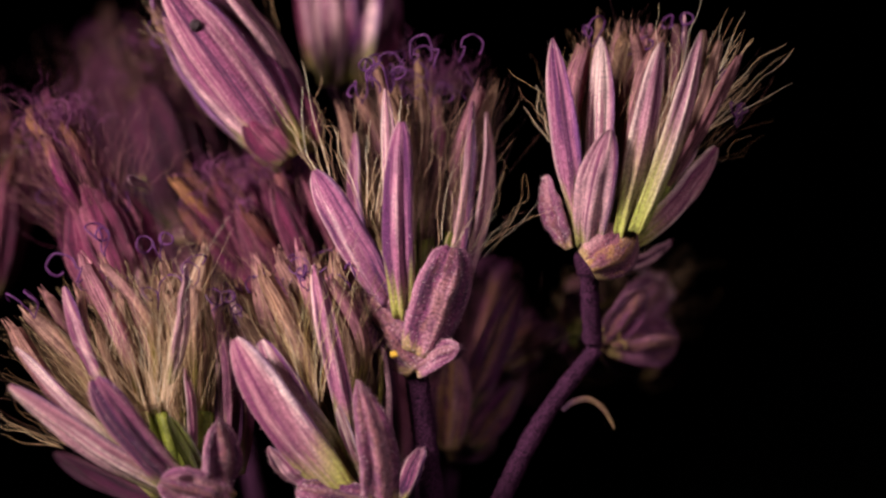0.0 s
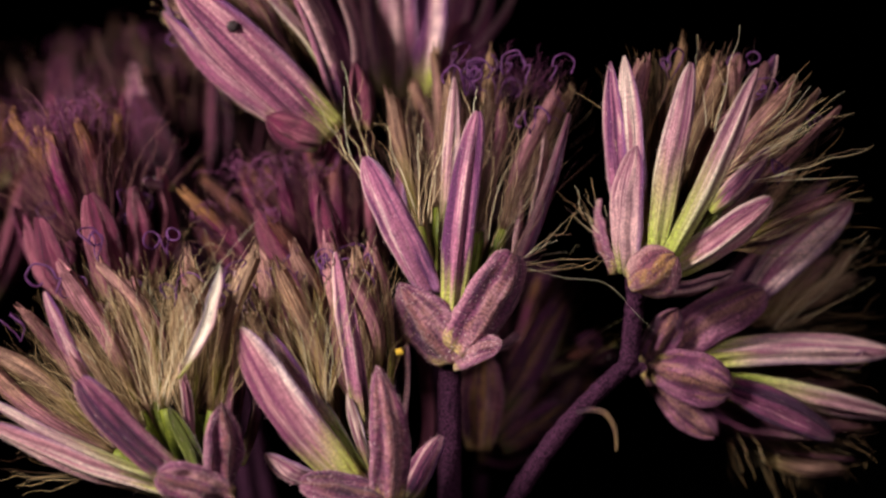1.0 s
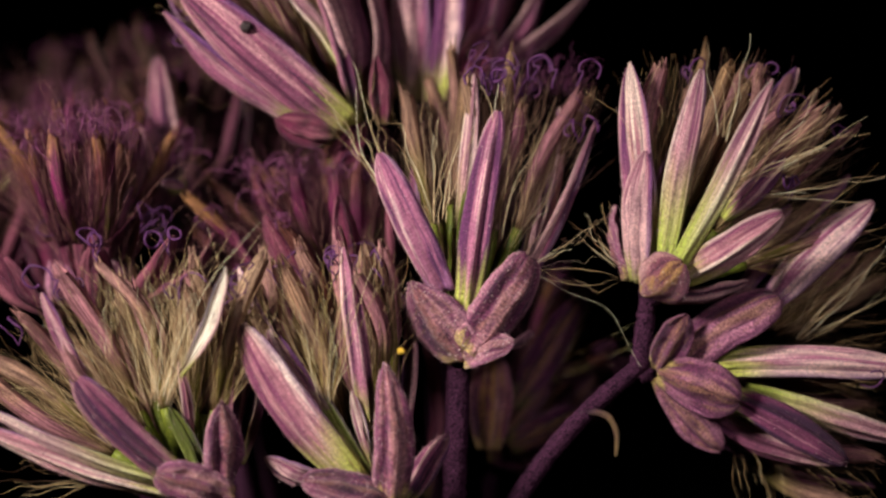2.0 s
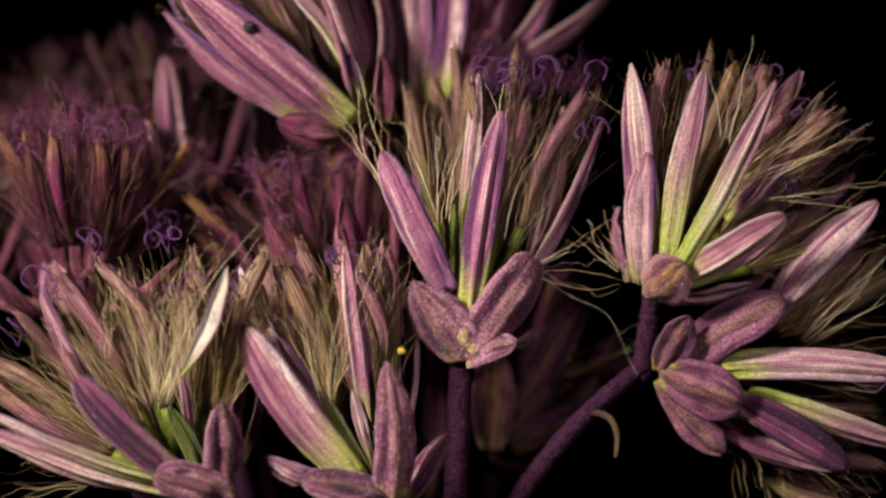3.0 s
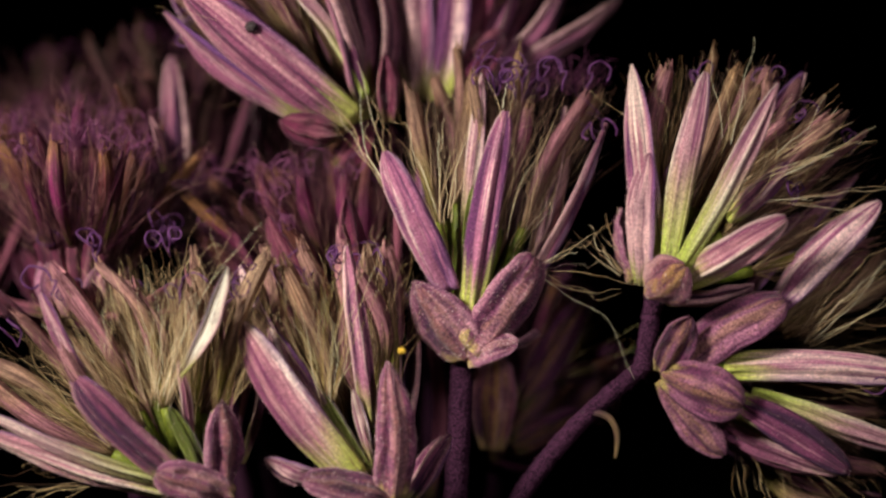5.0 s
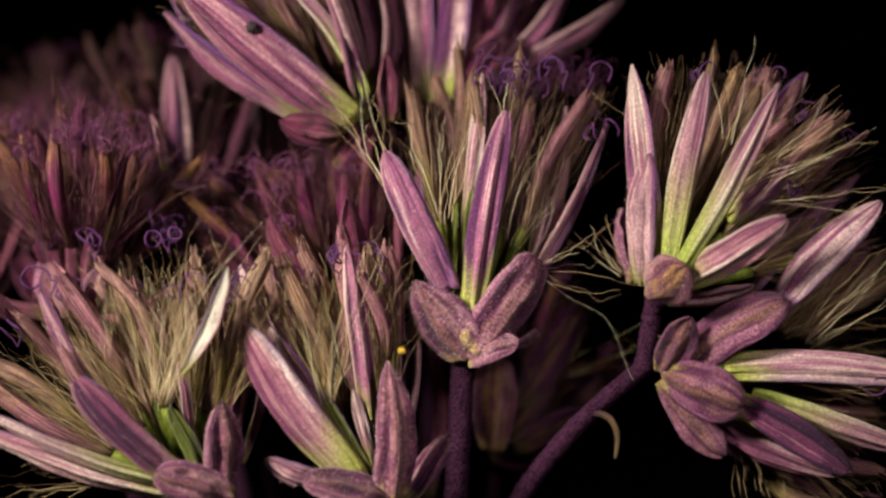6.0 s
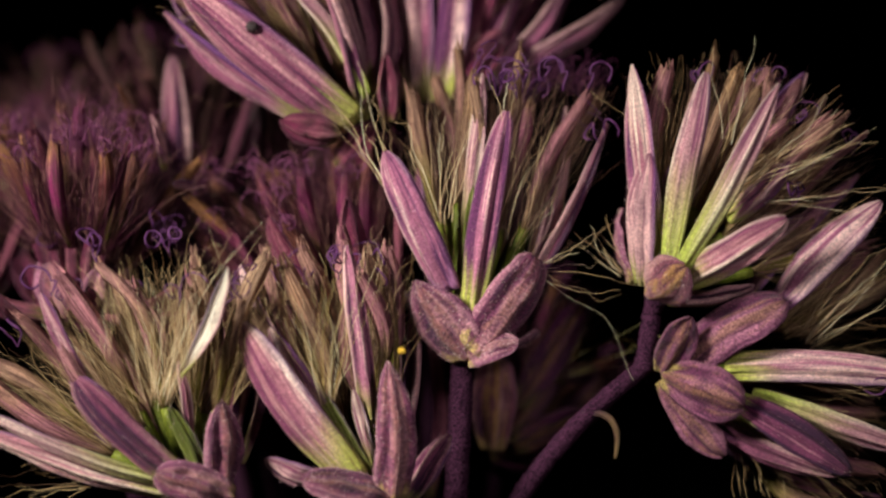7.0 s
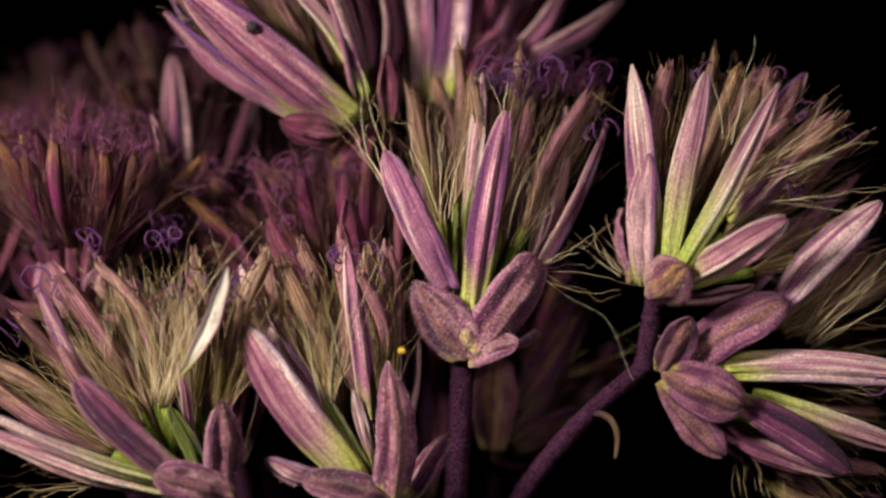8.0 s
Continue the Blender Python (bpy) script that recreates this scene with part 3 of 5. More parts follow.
        ob = part("scale_leaf", mesh_from("scale_leaf", verts, faces, M_HOOK, uvs), self.ob, "withered hooked scale leaf")
        self.place(ob, Matrix.Translation(at(*b0)) @ pose(0, 0, 0, 0, -34, 0), Matrix.Translation(at(*b1)))

    def stalk(self, knee1, knee0, low, high, bend=0.0, name="stalk", top1=None, top0=None):
        """A stalk from a lower point up to the head's base, or to top."""
        a1, a0 = at(*knee1), at(*knee0)
        e1 = at(*top1) if top1 else self.m1.translation
        e0 = at(*top0) if top0 else self.m0.translation
        length = (e1 - a1).length + 0.0001
        ob = part(name, stalk_mesh(self.rng, length, low * 0.001, high * 0.001, bend, int(min(length, 0.012) * 260000)), self.ob, "mealy dark purple stalk")
        w1 = along(e1, a1, Vector((0, -1, 0))) @ Matrix.Translation((0, 0, length - 0.0001)) @ pose(0, 0, 0, 180, 0, 0)
        w0 = along(e0, a0, Vector((0, -1, 0))) @ Matrix.Translation((0, 0, length - 0.0001)) @ pose(0, 0, 0, 180, 0, 0)
        self.place(ob, w0, w1)
        return ob

    def cup(self, radius, tall):
        """The small receptacle at the stalk's top."""
        verts, faces, uvs = [], [], []
        prof = [(0.55, -0.15), (0.8, 0.2), (1.0, 0.55), (0.95, 0.9), (0.6, 1.05)]
        sweep([Vector((0, 0, tall * 0.001 * h)) for _, h in prof], [radius * 0.001 * r for r, _ in prof], 16, verts, faces, uvs)
        part("receptacle", mesh_from("receptacle", verts, faces, M_STALK, uvs), self.ob)


def floret_kit(seed, length, seed_length, material, bristle, hairs=26, spread=14, styled=0.8, radius=0.27, thick=0.0125, seed_material=None, curl=1.5, curl_material=None, arms=2, thread=0.024, loose=1.0):
    rng = random.Random(seed)
    return {
        "length": length * 0.001, "seed_length": seed_length * 0.001, "styled": styled, "loose": loose,
        "corolla": [corolla_mesh(rng, length * rng.uniform(0.78, 1.10) * 0.001, radius * rng.uniform(0.65, 1.25) * 0.001, material) for _ in range(6)],
        "achene": achene_mesh(seed_length * 0.001, 0.22e-3, seed_material or M_ACHENE),
        "bristles": [bristles_mesh(rng, hairs, length * 1.02 * 0.001, bristle, spread, 0.16e-3, thick * 0.001, 0.15, 1.5, 0.68) for _ in range(6)],
        "style": [style_mesh(rng, 0.3e-3, rng.uniform(0.5, curl) * 1e-3, thread, curl_material, arms) for _ in range(9)],
    }


# ---- the dark room ----
def slab(name, lo, hi, label):
    bm = bmesh.new()
    bmesh.ops.create_cube(bm, size=1)
    for v in bm.verts:
        v.co = Vector([(a + b) / 2 + (b - a) * c for a, b, c in zip(lo, hi, v.co)])
    me = bpy.data.meshes.new(name)
    bm.to_mesh(me)
    bm.free()
    me.materials.append(M_VELVET)
    return tagged(new(name, me), label, kind="structure")


FLOOR = -0.030
slab("ground", (-0.3, -0.3, FLOOR - 0.01), (0.3, 0.3, FLOOR), "black velvet cloth laid under the flowers")
slab("backdrop", (-0.3, 0.3, FLOOR - 0.01), (0.3, 0.31, 0.3), "black velvet cloth hung behind the flowers")
slab("wall_left", (-0.31, -0.3, FLOOR - 0.01), (-0.3, 0.3, 0.3), "black cloth at the side of the set")
slab("wall_right", (0.3, -0.3, FLOOR - 0.01), (0.31, 0.3, 0.3), "black cloth at the side of the set")
slab("wall_back", (-0.3, -0.31, FLOOR - 0.01), (0.3, -0.3, 0.3), "black cloth behind the camera")
slab("ceiling", (-0.31, -0.31, 0.3), (0.31, 0.31, 0.31), "black cloth over the set")

# ---- flower heads ----
K_MAIN = floret_kit(11, 4.6, 2.1, M_TUBE, M_BRISTLE, 46, 26, 0.16, 0.29, 0.0075, None, 1.5, None, 2, 0.024, 1.7)
K_MAUVE = floret_kit(12, 5.0, 2.2, M_TUBE_MAUVE, M_BRISTLE_MAUVE, 40, 22, 0.5, 0.235, 0.0075, None, 1.5, None, 2, 0.019, 1.5)
K_DARK = floret_kit(14, 4.6, 1.2, M_TUBE, M_BRISTLE, 34, 24, 0.2, 0.2, 0.0085, M_TUBE)
K_ROSE = floret_kit(13, 4.0, 1.9, M_TUBE_ROSE, M_BRISTLE_ROSE, 66, 40, 0.75, 0.21, 0.009, M_ROSE, 2.0, M_TANGLE, 8, 0.013, 2.2)

# Florets of the deepest heads, shade put into their colours.
K_DIMMED = floret_kit(15, 4.2, 1.9, M_TUBE_DIMMED, M_BRISTLE_ROSE, 30, 40, 0.3, 0.28, 0.009, M_DIMMED, 2.0, M_TANGLE, 4, 0.014, 2.0)


def middle_head():
    h = Head("opened pink flower head with purple styles on an upright stalk", (0.64, -3.34, 0), (1.95, 5.20, 0.6), (-0.88, -3.70, 0), (-0.88, 5.20, 1.2), 21)
    h.cup(0.55, 0.8)
    h.stalk((0.34, -8.73, 0), (-0.21, -8.73, 0), 0.38, 0.36)
    h.stalk((-0.07, -29.62, 3), (-0.07, -29.62, 3), 0.45, 0.38, 0, "stalk", (0.34, -8.64, 0), (-0.21, -8.64, 0))
    h.bract((0.86, -3.34, -0.7), (-0.86, -0.96, -1.4), (-0.64, -3.70, -0.7), (-2.52, -1.32, -1.4), 1.45, M_SCALE, "short mealy outer bract", face=(-0.45, -1, 0.15), cup=58, bow=0.04, flare=0.05, fuzz=160, point=0.75, foot=0.7, peak=0.35)
    h.bract((0.86, -3.16, -0.8), (2.96, -0.27, -1.1), (-0.71, -3.23, -0.9), (0.34, 0.05, -1.3), 1.5, M_SCALE, "short mealy outer bract", cup=68, bow=0.04, flare=-0.02, fuzz=170, point=0.26, foot=0.74, peak=0.6)
    h.bract((0.79, -3.38, -0.9), (2.39, -2.91, -1.5), (-0.82, -3.70, -0.9), (0.50, -3.05, -1.5), 0.8, M_SCALE, face=(-0.1, -1, 0.4), cup=50, fuzz=90, point=0.6, foot=0.8, peak=0.4)
    h.bract((1.18, -3.23, 0.5), (3.05, -2.66, 1.2), (-0.61, -3.55, 0.5), (0.64, -3.20, 1.2), 0.75, M_SCALE, cup=42, fuzz=60, point=0.7)
    h.bract((0.11, -2.84, 0.4), (-1.45, -0.77, 0.6), (-1.41, -3.20, 0.4), (-2.57, -1.86, 0.6), 0.85, M_MAUVE, cup=50, flare=0.12, fuzz=60, point=0.7)
    h.bract((0.25, -1.27, -0.8), (-1.82, 3.09, -1.7), (-1.68, -1.62, -0.8), (-4.04, 2.48, -1.7), 1.02, M_BLUSH, cup=80, bow=0.04, fuzz=120, point=0.5, foot=0.72)
    h.bract((0.89, -2.12, -1), (2.00, 4.36, -1.5), (-1.23, -2.12, -1), (-1.29, 3.91, -1.5), 0.88, M_PINK, cup=85, bow=0.03, fuzz=110, point=0.45, foot=0.6)
    h.bract((0.55, -1.59, -0.6), (1.27, 5.55, -0.3), (-1.41, -2.12, -0.6), (-1.82, 5.20, -0.3), 0.5, M_LIME, cup=75, bow=0.02, fuzz=60, point=0.55, foot=0.7)
    h.bract((2.07, -2.12, 0.2), (5.21, 3.98, 0.2), (0.11, -2.12, 0.4), (0.96, 4.93, 0.6), 0.66, M_MAUVE, cup=85, bow=0.03, fuzz=70, point=0.55)
    h.bract((2.07, -1.77, 0.8), (3.86, 4.48, 1.2), (0.11, -2.12, 0.8), (1.36, 4.48, 1.6), 0.9, M_MAUVE, cup=75, fuzz=50)
    h.bract((0.11, -1.77, 0.8), (-0.43, 4.04, 1.5), (-1.68, -2.12, 0.8), (-2.89, 4.48, 1.6), 0.9, M_MAUVE, cup=75, fuzz=50)
    h.bract((1.18, -1.77, 1.2), (1.54, 4.12, 2.2), (-0.79, -2.12, 1.2), (-0.79, 4.12, 2.4), 1.0, M_MAUVE, cup=75, fuzz=30)
    h.bract((0.68, -2.12, -0.9), (0.96, 1.98, -0.8), (-1.36, -2.39, -0.9), (-1.50, 1.71, -0.8), 0.34, M_GRASS, "narrow green inner bract", cup=75, fuzz=20, foot=0.7)
    h.ring(4, 0.75, 0.9, 5.2, 0.9, 6, 16, M_MAUVE, 200, 150, cup=75, fuzz=20)
    h.florets(16, 0.85, 2.3, K_MAUVE, 11, 17, 0.3, 0.6, 0.5)
    h.fan((1.18, -0.52, 0.5), (1.98, 4.84, 0.8), (-0.75, -0.70, 0.5), (-0.82, 5.02, 1), 40, 24, M_BRISTLE_MAUVE, 0.008)
    h.fan((0.29, -0.70, 0.6), (0.11, 4.48, 0.8), (-1.50, -0.88, 0.6), (-2.12, 4.84, 1), 30, 18, M_BRISTLE, 0.008)
    h.fan((-0.88, -1.32, -0.4), (-1.50, -3.05, -0.6), (-2.84, -1.77, -0.4), (-1.68, -3.29, -0.6), 7, 16, M_SILK, 0.010)
    h.fan((0.02, 0.82, -1.4), (-0.25, 4.84, -1.6), (-2.30, 0.73, -1.4), (-2.57, 4.93, -1.6), 13, 24, M_SILK, 0.011)
    h.fan((2.75, -0.48, -0.5), (5.55, 2.07, -1), (1.00, -0.16, -0.2), (2.96, 3.41, -0.4), 8, 60, M_BRISTLE_MAUVE, 0.007, 2.0)
    h.fan((2.79, -0.59, -0.5), (7.25, -2.39, -1.2), (1.18, -0.20, -0.2), (3.14, 2.52, -0.6), 3, 14, M_SILK, 0.0055, 2.4)
    h.fan((2.96, -0.66, -0.4), (6.00, -0.25, -1), (0.96, -0.16, -0.2), (3.05, 1.98, -0.6), 5, 46, M_SILK, 0.006, 2.2)
    h.fan((-1.68, 1.98, -0.2), (-3.11, 5.20, 0.2), (-3.64, 1.98, -0.2), (-4.98, 5.38, 0.2), 10, 20, M_SILK, 0.011)
    h.fan((2.16, 0.02, -0.6), (3.59, 3.59, -0.8), (0.11, 0.02, -0.4), (1.18, 4.12, -0.4), 10, 20, M_SILK, 0.009, 1.9)
    for b1, b0, tall in (((1.71, 5.64, -0.4), (-1.68, 5.73, -0.4), 1.6),
                         ((2.34, 5.55, 0.2), (-2.21, 5.91, 0.2), 2.0), ((4.93, 4.04, 0), (-2.57, 5.38, 0.2), 1.2)):
        h.curl(b1, b0, tall)
    h.loop((3.78, 5.05, -0.5), (-0.30, 5.75, -0.5), 0.85, 1.15, 0.032)
    h.loop((4.62, 5.10, -0.4), (0.55, 5.95, -0.4), -0.80, 0.95, 0.031)
    h.loop((2.55, 5.35, -0.2), (-1.40, 5.60, -0.2), 0.70, 0.70, 0.027)
    h.loop((3.25, 5.45, 0.2), (-0.90, 5.85, 0.2), -0.60, 0.65, 0.030)
    h.fan((1.98, 4.15, -1.55), (2.05, 5.75, -1.7), (-1.30, 3.70, -1.55), (-1.35, 5.30, -1.7), 3, 16, M_SILK, 0.009, 1.6)
    h.fan((5.10, 3.85, 0.1), (4.10, 4.60, 0.0), (0.95, 4.80, 0.5), (0.40, 5.60, 0.4), 3, 20, M_STYLE, 0.014, 1.8)


def right_head():
    h = Head("pink flower head spread wide on a crooked purple stalk", (6.68, -1.59, -0.5), (10.73, 4.39, 0), (4.61, -0.82, 0), (6.36, 6.80, 0.5), 22, 0.95)
    h.cup(0.6, 0.8)
    h.stalk((6.34, -3.82, -0.4), (4.75, -3.34, 0.8), 0.30, 0.28)
    h.stalk((2.16, -8.20, 0), (1.71, -8.29, 0), 0.30, 0.25, -0.045, "stalk", (6.36, -3.73, -0.4), (4.79, -3.23, 0.8))
    h.stalk((0.29, -29.62, 3), (0.29, -29.62, 3), 0.5, 0.36, 0, "stalk", (2.21, -8.12, 0), (1.79, -8.20, 0))
    h.hook((4.39, -5.20, -0.42), (3.78, -5.10, -0.1), 1.10, 1.30, 0.11)
    h.bract((6.71, -1.27, -1.2), (7.70, -0.52, -2.6), (4.57, -0.52, -1), (6.32, 0.64, -1.9), 1.3, M_HEART, "short rounded bract, ochre in the middle", cup=84, bow=0.06, fuzz=90, point=0.5, foot=0.6, peak=0.5, rumple=0.0, grit=60)
    h.bract((6.36, -1.14, -0.6), (6.54, 3.02, -1.6), (4.57, 0.02, -0.9), (5.21, 3.73, -1.9), 1.0, M_MAUVE, "mealy pink outer bract", cup=50, bow=0.03, fuzz=120, point=0.65)
    h.bract((6.50, -0.52, -0.2), (6.02, 5.62, -0.8), (4.36, 0.55, -0.4), (3.45, 6.62, -1), 0.82, M_PINK, cup=75, bow=0.03, fuzz=110, point=0.7)
    h.bract((6.04, -1.05, 0.3), (5.64, 1.27, 0.8), (4.04, 0.02, -0.3), (3.25, 2.38, -0.6), 0.85, M_SCALE, cup=46, fuzz=80, point=0.6)
    h.bract((7.16, -0.70, -1.4), (8.32, 5.59, -2), (5.61, 0.38, -1.2), (6.77, 6.41, -1.8), 0.76, M_LIME, cup=80, bow=0.02, fuzz=110, point=0.5, foot=0.55)
    h.bract((7.50, -0.66, -2.0), (10.61, 5.23, -3.0), (6.09, 0.55, -1.8), (8.11, 6.84, -2.6), 0.62, M_LIME, cup=80, bow=0.03, fuzz=80, point=0.7, foot=0.6)
    h.bract((7.52, -0.96, -1.5), (10.88, 0.95, -3.0), (6.00, 0.29, -0.2), (8.64, 3.20, -0.2), 0.95, M_PALE, "pale pink outer bract", cup=80, bow=0.05, fuzz=120, point=0.42, foot=0.7)
    h.bract((7.07, -1.59, -0.6), (9.84, -1.20, -0.4), (5.29, -0.70, 0), (7.25, 0.20, 1.2), 0.72, M_MAUVE, cup=60, bow=0.04, fuzz=90, point=0.6)
    h.bract((9.04, 0.91, -1.4), (11.00, 2.79, -2.2), (6.89, 1.98, -0.4), (8.59, 4.66, -0.8), 0.62, M_PINK, cup=80, fuzz=60, point=0.5)
    h.bract((6.92, -0.40, -0.7), (5.98, 5.84, -1.4), (4.90, 0.40, -0.7), (5.02, 6.90, -1.2), 0.72, M_PALE, cup=75, bow=0.03, fuzz=90, point=0.6, foot=0.6)
    h.bract((7.96, -0.16, 0.6), (11.45, 5.55, 1), (6.00, 0.91, 0.6), (7.61, 7.52, 1), 0.8, M_MAUVE, cup=75, fuzz=50)
    h.bract((7.96, -0.52, 0.6), (12.25, 3.77, 1.4), (6.00, 0.55, 0.8), (8.50, 5.73, 2.4), 0.8, M_MAUVE, cup=75, fuzz=50)
    h.bract((7.75, -0.70, -0.8), (9.14, 2.34, -1), (6.18, 0.55, -0.6), (7.25, 3.68, -0.8), 0.36, M_GRASS, "narrow green inner bract", cup=75, fuzz=20, foot=0.7)
    h.bract((7.88, -0.79, -0.6), (9.75, 1.62, -0.8), (6.27, 0.46, -0.4), (7.61, 3.23, -0.6), 0.36, M_GRASS, "narrow green inner bract", cup=75, fuzz=20, foot=0.7)
    h.ring(4, 0.5, 0.9, 4.5, 0.9, 6, 24, M_MAUVE, 200, 150, cup=75, fuzz=20)
    h.florets(11, 0.50, 0.80, K_MAUVE, 10, 24, 1.7, 0.6, 0.1)
    for tip1, tip0, wide, stuff in (((11.30, 5.35), (7.40, 7.20), 0.46, M_TUBE_MAUVE), ((12.10, 4.85), (8.10, 6.80), 0.52, M_TUBE), ((12.80, 4.35), (8.50, 6.40), 0.44, M_TUBE),
                                    ((13.40, 3.75), (9.00, 5.90), 0.50, M_TUBE_MAUVE), ((10.30, 5.75), (6.60, 7.50), 0.48, M_TUBE)):
        h.bract((8.55, 0.45, -0.1), (*tip1, -0.5), (6.70, 1.55, -0.1), (*tip0, -0.4), wide, stuff, "withered tube with a ragged mouth", name="corolla", cup=88, bow=0.03, point=0.25, foot=0.4, peak=0.75, fuzz=60)
    h.fan((7.88, 0.02, 0.4), (11.89, 4.48, 0.8), (5.91, 1.09, 0.4), (7.88, 6.62, 0.8), 36, 28, M_BRISTLE_MAUVE, 0.008)
    h.fan((8.14, -0.16, 0.6), (12.79, 2.52, 0.8), (6.00, 0.91, 0.4), (8.14, 5.91, 0.8), 34, 26, M_BRISTLE, 0.008)
    h.florets(12, 0.50, 0.80, K_MAIN, 14, 40, 2.6, 0.6, 0.0)
    h.fan((8.68, 1.62, -1.6), (12.96, 4.04, -2.4), (6.89, 2.88, -0.6), (9.75, 6.62, -1.0), 30, 15, M_SILK, 0.0105, 0.7)
    h.fan((8.95, 3.40, -2.4), (9.50, 6.80, -2.4), (7.05, 4.80, -1.6), (7.80, 8.00, -1.6), 4, 10, M_SILK, 0.009, 1.8)
    h.fan((8.77, 1.54, -1.4), (13.59, 2.60, -2.0), (6.93, 2.79, -0.4), (9.75, 6.00, -0.6), 18, 14, M_SILK, 0.010, 0.8)
    h.fan((8.41, 1.45, -0.4), (9.93, 5.55, -0.4), (6.54, 2.70, -0.2), (7.70, 6.98, -0.2), 8, 14, M_SILK, 0.008)
    h.fan((5.82, -0.88, 0.4), (4.57, 0.73, 0.6), (3.68, 3.23, 0.4), (2.16, 6.80, 0.8), 8, 22, M_SILK, 0.010)
    for b1, b0, tall in (((8.18, 5.73, 0.2), (4.75, 7.16, 0.2), 1.4), ((10.32, 5.82, 0.2), (7.43, 7.52, 0.2), 1.2), ((11.09, 2.16, -1.6), (9.30, 4.66, -0.4), 1.6), ((12.96, 3.77, 0.6), (8.86, 5.73, 0.6), 1.4)):
        h.curl(b1, b0, tall)


def drooping_head():
    h = Head("dark pink flower head turned sideways behind the crooked stalk", (6.80, -3.91, 0.3), (13.86, -4.45, 1), (4.96, -3.02, 4.0), (6.00, -2.00, 11.0), 23, 0.95, 0.45, 1.5)
    h.cup(0.6, 0.6)
    h.stalk((6.36, -4.05, 0.4), (4.75, -3.41, 0.8), 0.28, 0.3)
    h.bract((7.34, -3.82, -0.5), (10.82, -1.64, -1.5), (5.38, -2.84, 3.0), (7.10, -1.20, 4.0), 1.3, M_WINE, "broad mealy outer bract", cup=58, bow=0.05, fuzz=150, point=0.36, foot=0.6, peak=0.6, behind=True)
    h.bract((6.93, -3.91, -0.8), (7.84, -2.16, -1.8), (5.11, -2.98, 3.1), (6.39, -1.30, 2.5), 0.95, M_WINE, "short mealy outer bract", cup=46, bow=0.05, fuzz=110, point=0.6, foot=0.5)
    h.bract((7.00, -3.95, -1), (9.50, -4.98, -2.1), (5.20, -3.02, 3.1), (7.50, -2.95, 3.6), 1.35, M_WINE, "rounded mealy outer bract", cup=54, bow=0.06, fuzz=160, point=0.42, foot=0.4, peak=0.6)
    h.bract((6.89, -4.12, -0.6), (8.86, -6.55, -0.9), (5.04, -3.16, 3.5), (6.55, -3.70, 4.3), 0.98, M_WINE, cup=46, bow=0.024, fuzz=110, point=0.6, foot=0.4, peak=0.6, behind=True)
    h.bract((9.04, -4.71, -1.2), (12.89, -7.09, -1.6), (6.00, -3.05, 4.3), (6.90, -2.70, 7.5), 0.98, M_PLUM, face=(0.1, -1, 0.1), cup=76, bow=0.04, fuzz=100, point=0.45, behind=True)
    h.bract((9.75, -4.54, -0.5), (15.29, -6.50, -0.6), (6.45, -2.80, 4.7), (6.90, -2.20, 8.5), 0.68, M_LIME, cup=75, fuzz=70, behind=True)
    h.bract((8.86, -3.73, -0.8), (15.29, -4.05, -0.9), (6.20, -2.50, 4.3), (6.95, -1.90, 8.5), 0.82, M_PINK, "pale pink bract, yellow-green at the foot", cup=75, bow=0.02, fuzz=80, foot=0.8, behind=True)
    h.bract((10.55, -1.86, -0.6), (13.86, 1.48, -1), (6.50, -1.60, 5.5), (6.90, -1.00, 8.5), 1.15, M_BLUSH, cup=70, bow=0.04, fuzz=100, point=0.6, behind=True)
    h.bract((9.21, -2.12, 1), (13.14, 2.34, 1.6), (6.20, -1.80, 5.6), (6.60, -0.90, 9.5), 0.8, M_PLUM, cup=70, fuzz=40, behind=True)
    h.bract((8.68, -5.70, 1), (13.86, -7.84, 1.6), (5.82, -3.29, 5.1), (6.70, -2.90, 8.5), 1.0, M_PLUM, cup=70, fuzz=40, behind=True)
    h.ring(5, 0.8, 0.9, 5.4, 1.0, 10, 30, M_MAUVE, 150, 220, cup=75, fuzz=20)
    h.florets(15, 0.9, 1.4, K_MAIN, 12, 42, 0.2, 0.45, 0.8)
    h.fan((10.82, -2.66, 0.6), (14.57, 0.02, 0.8), (6.40, -1.80, 5.9), (6.90, -1.00, 10.5), 60, 30, M_BRISTLE, 0.009)
    h.fan((9.75, -5.34, 0.8), (12.43, -8.55, 0.8), (6.09, -2.60, 7.5), (7.00, -1.90, 12.0), 46, 26, M_BRISTLE, 0.009)
    h.fan((11.45, -2.93, -0.4), (14.39, 0.38, -0.6), (6.40, -1.90, 5.9), (6.80, -1.20, 9.5), 22, 24, M_SILK, 0.0065, 1.0)
    h.fan((9.21, -4.98, 0.2), (10.46, -8.20, 0.4), (6.00, -2.70, 6.7), (6.90, -2.00, 11.0), 18, 20, M_BRISTLE, 0.009, 0.8)


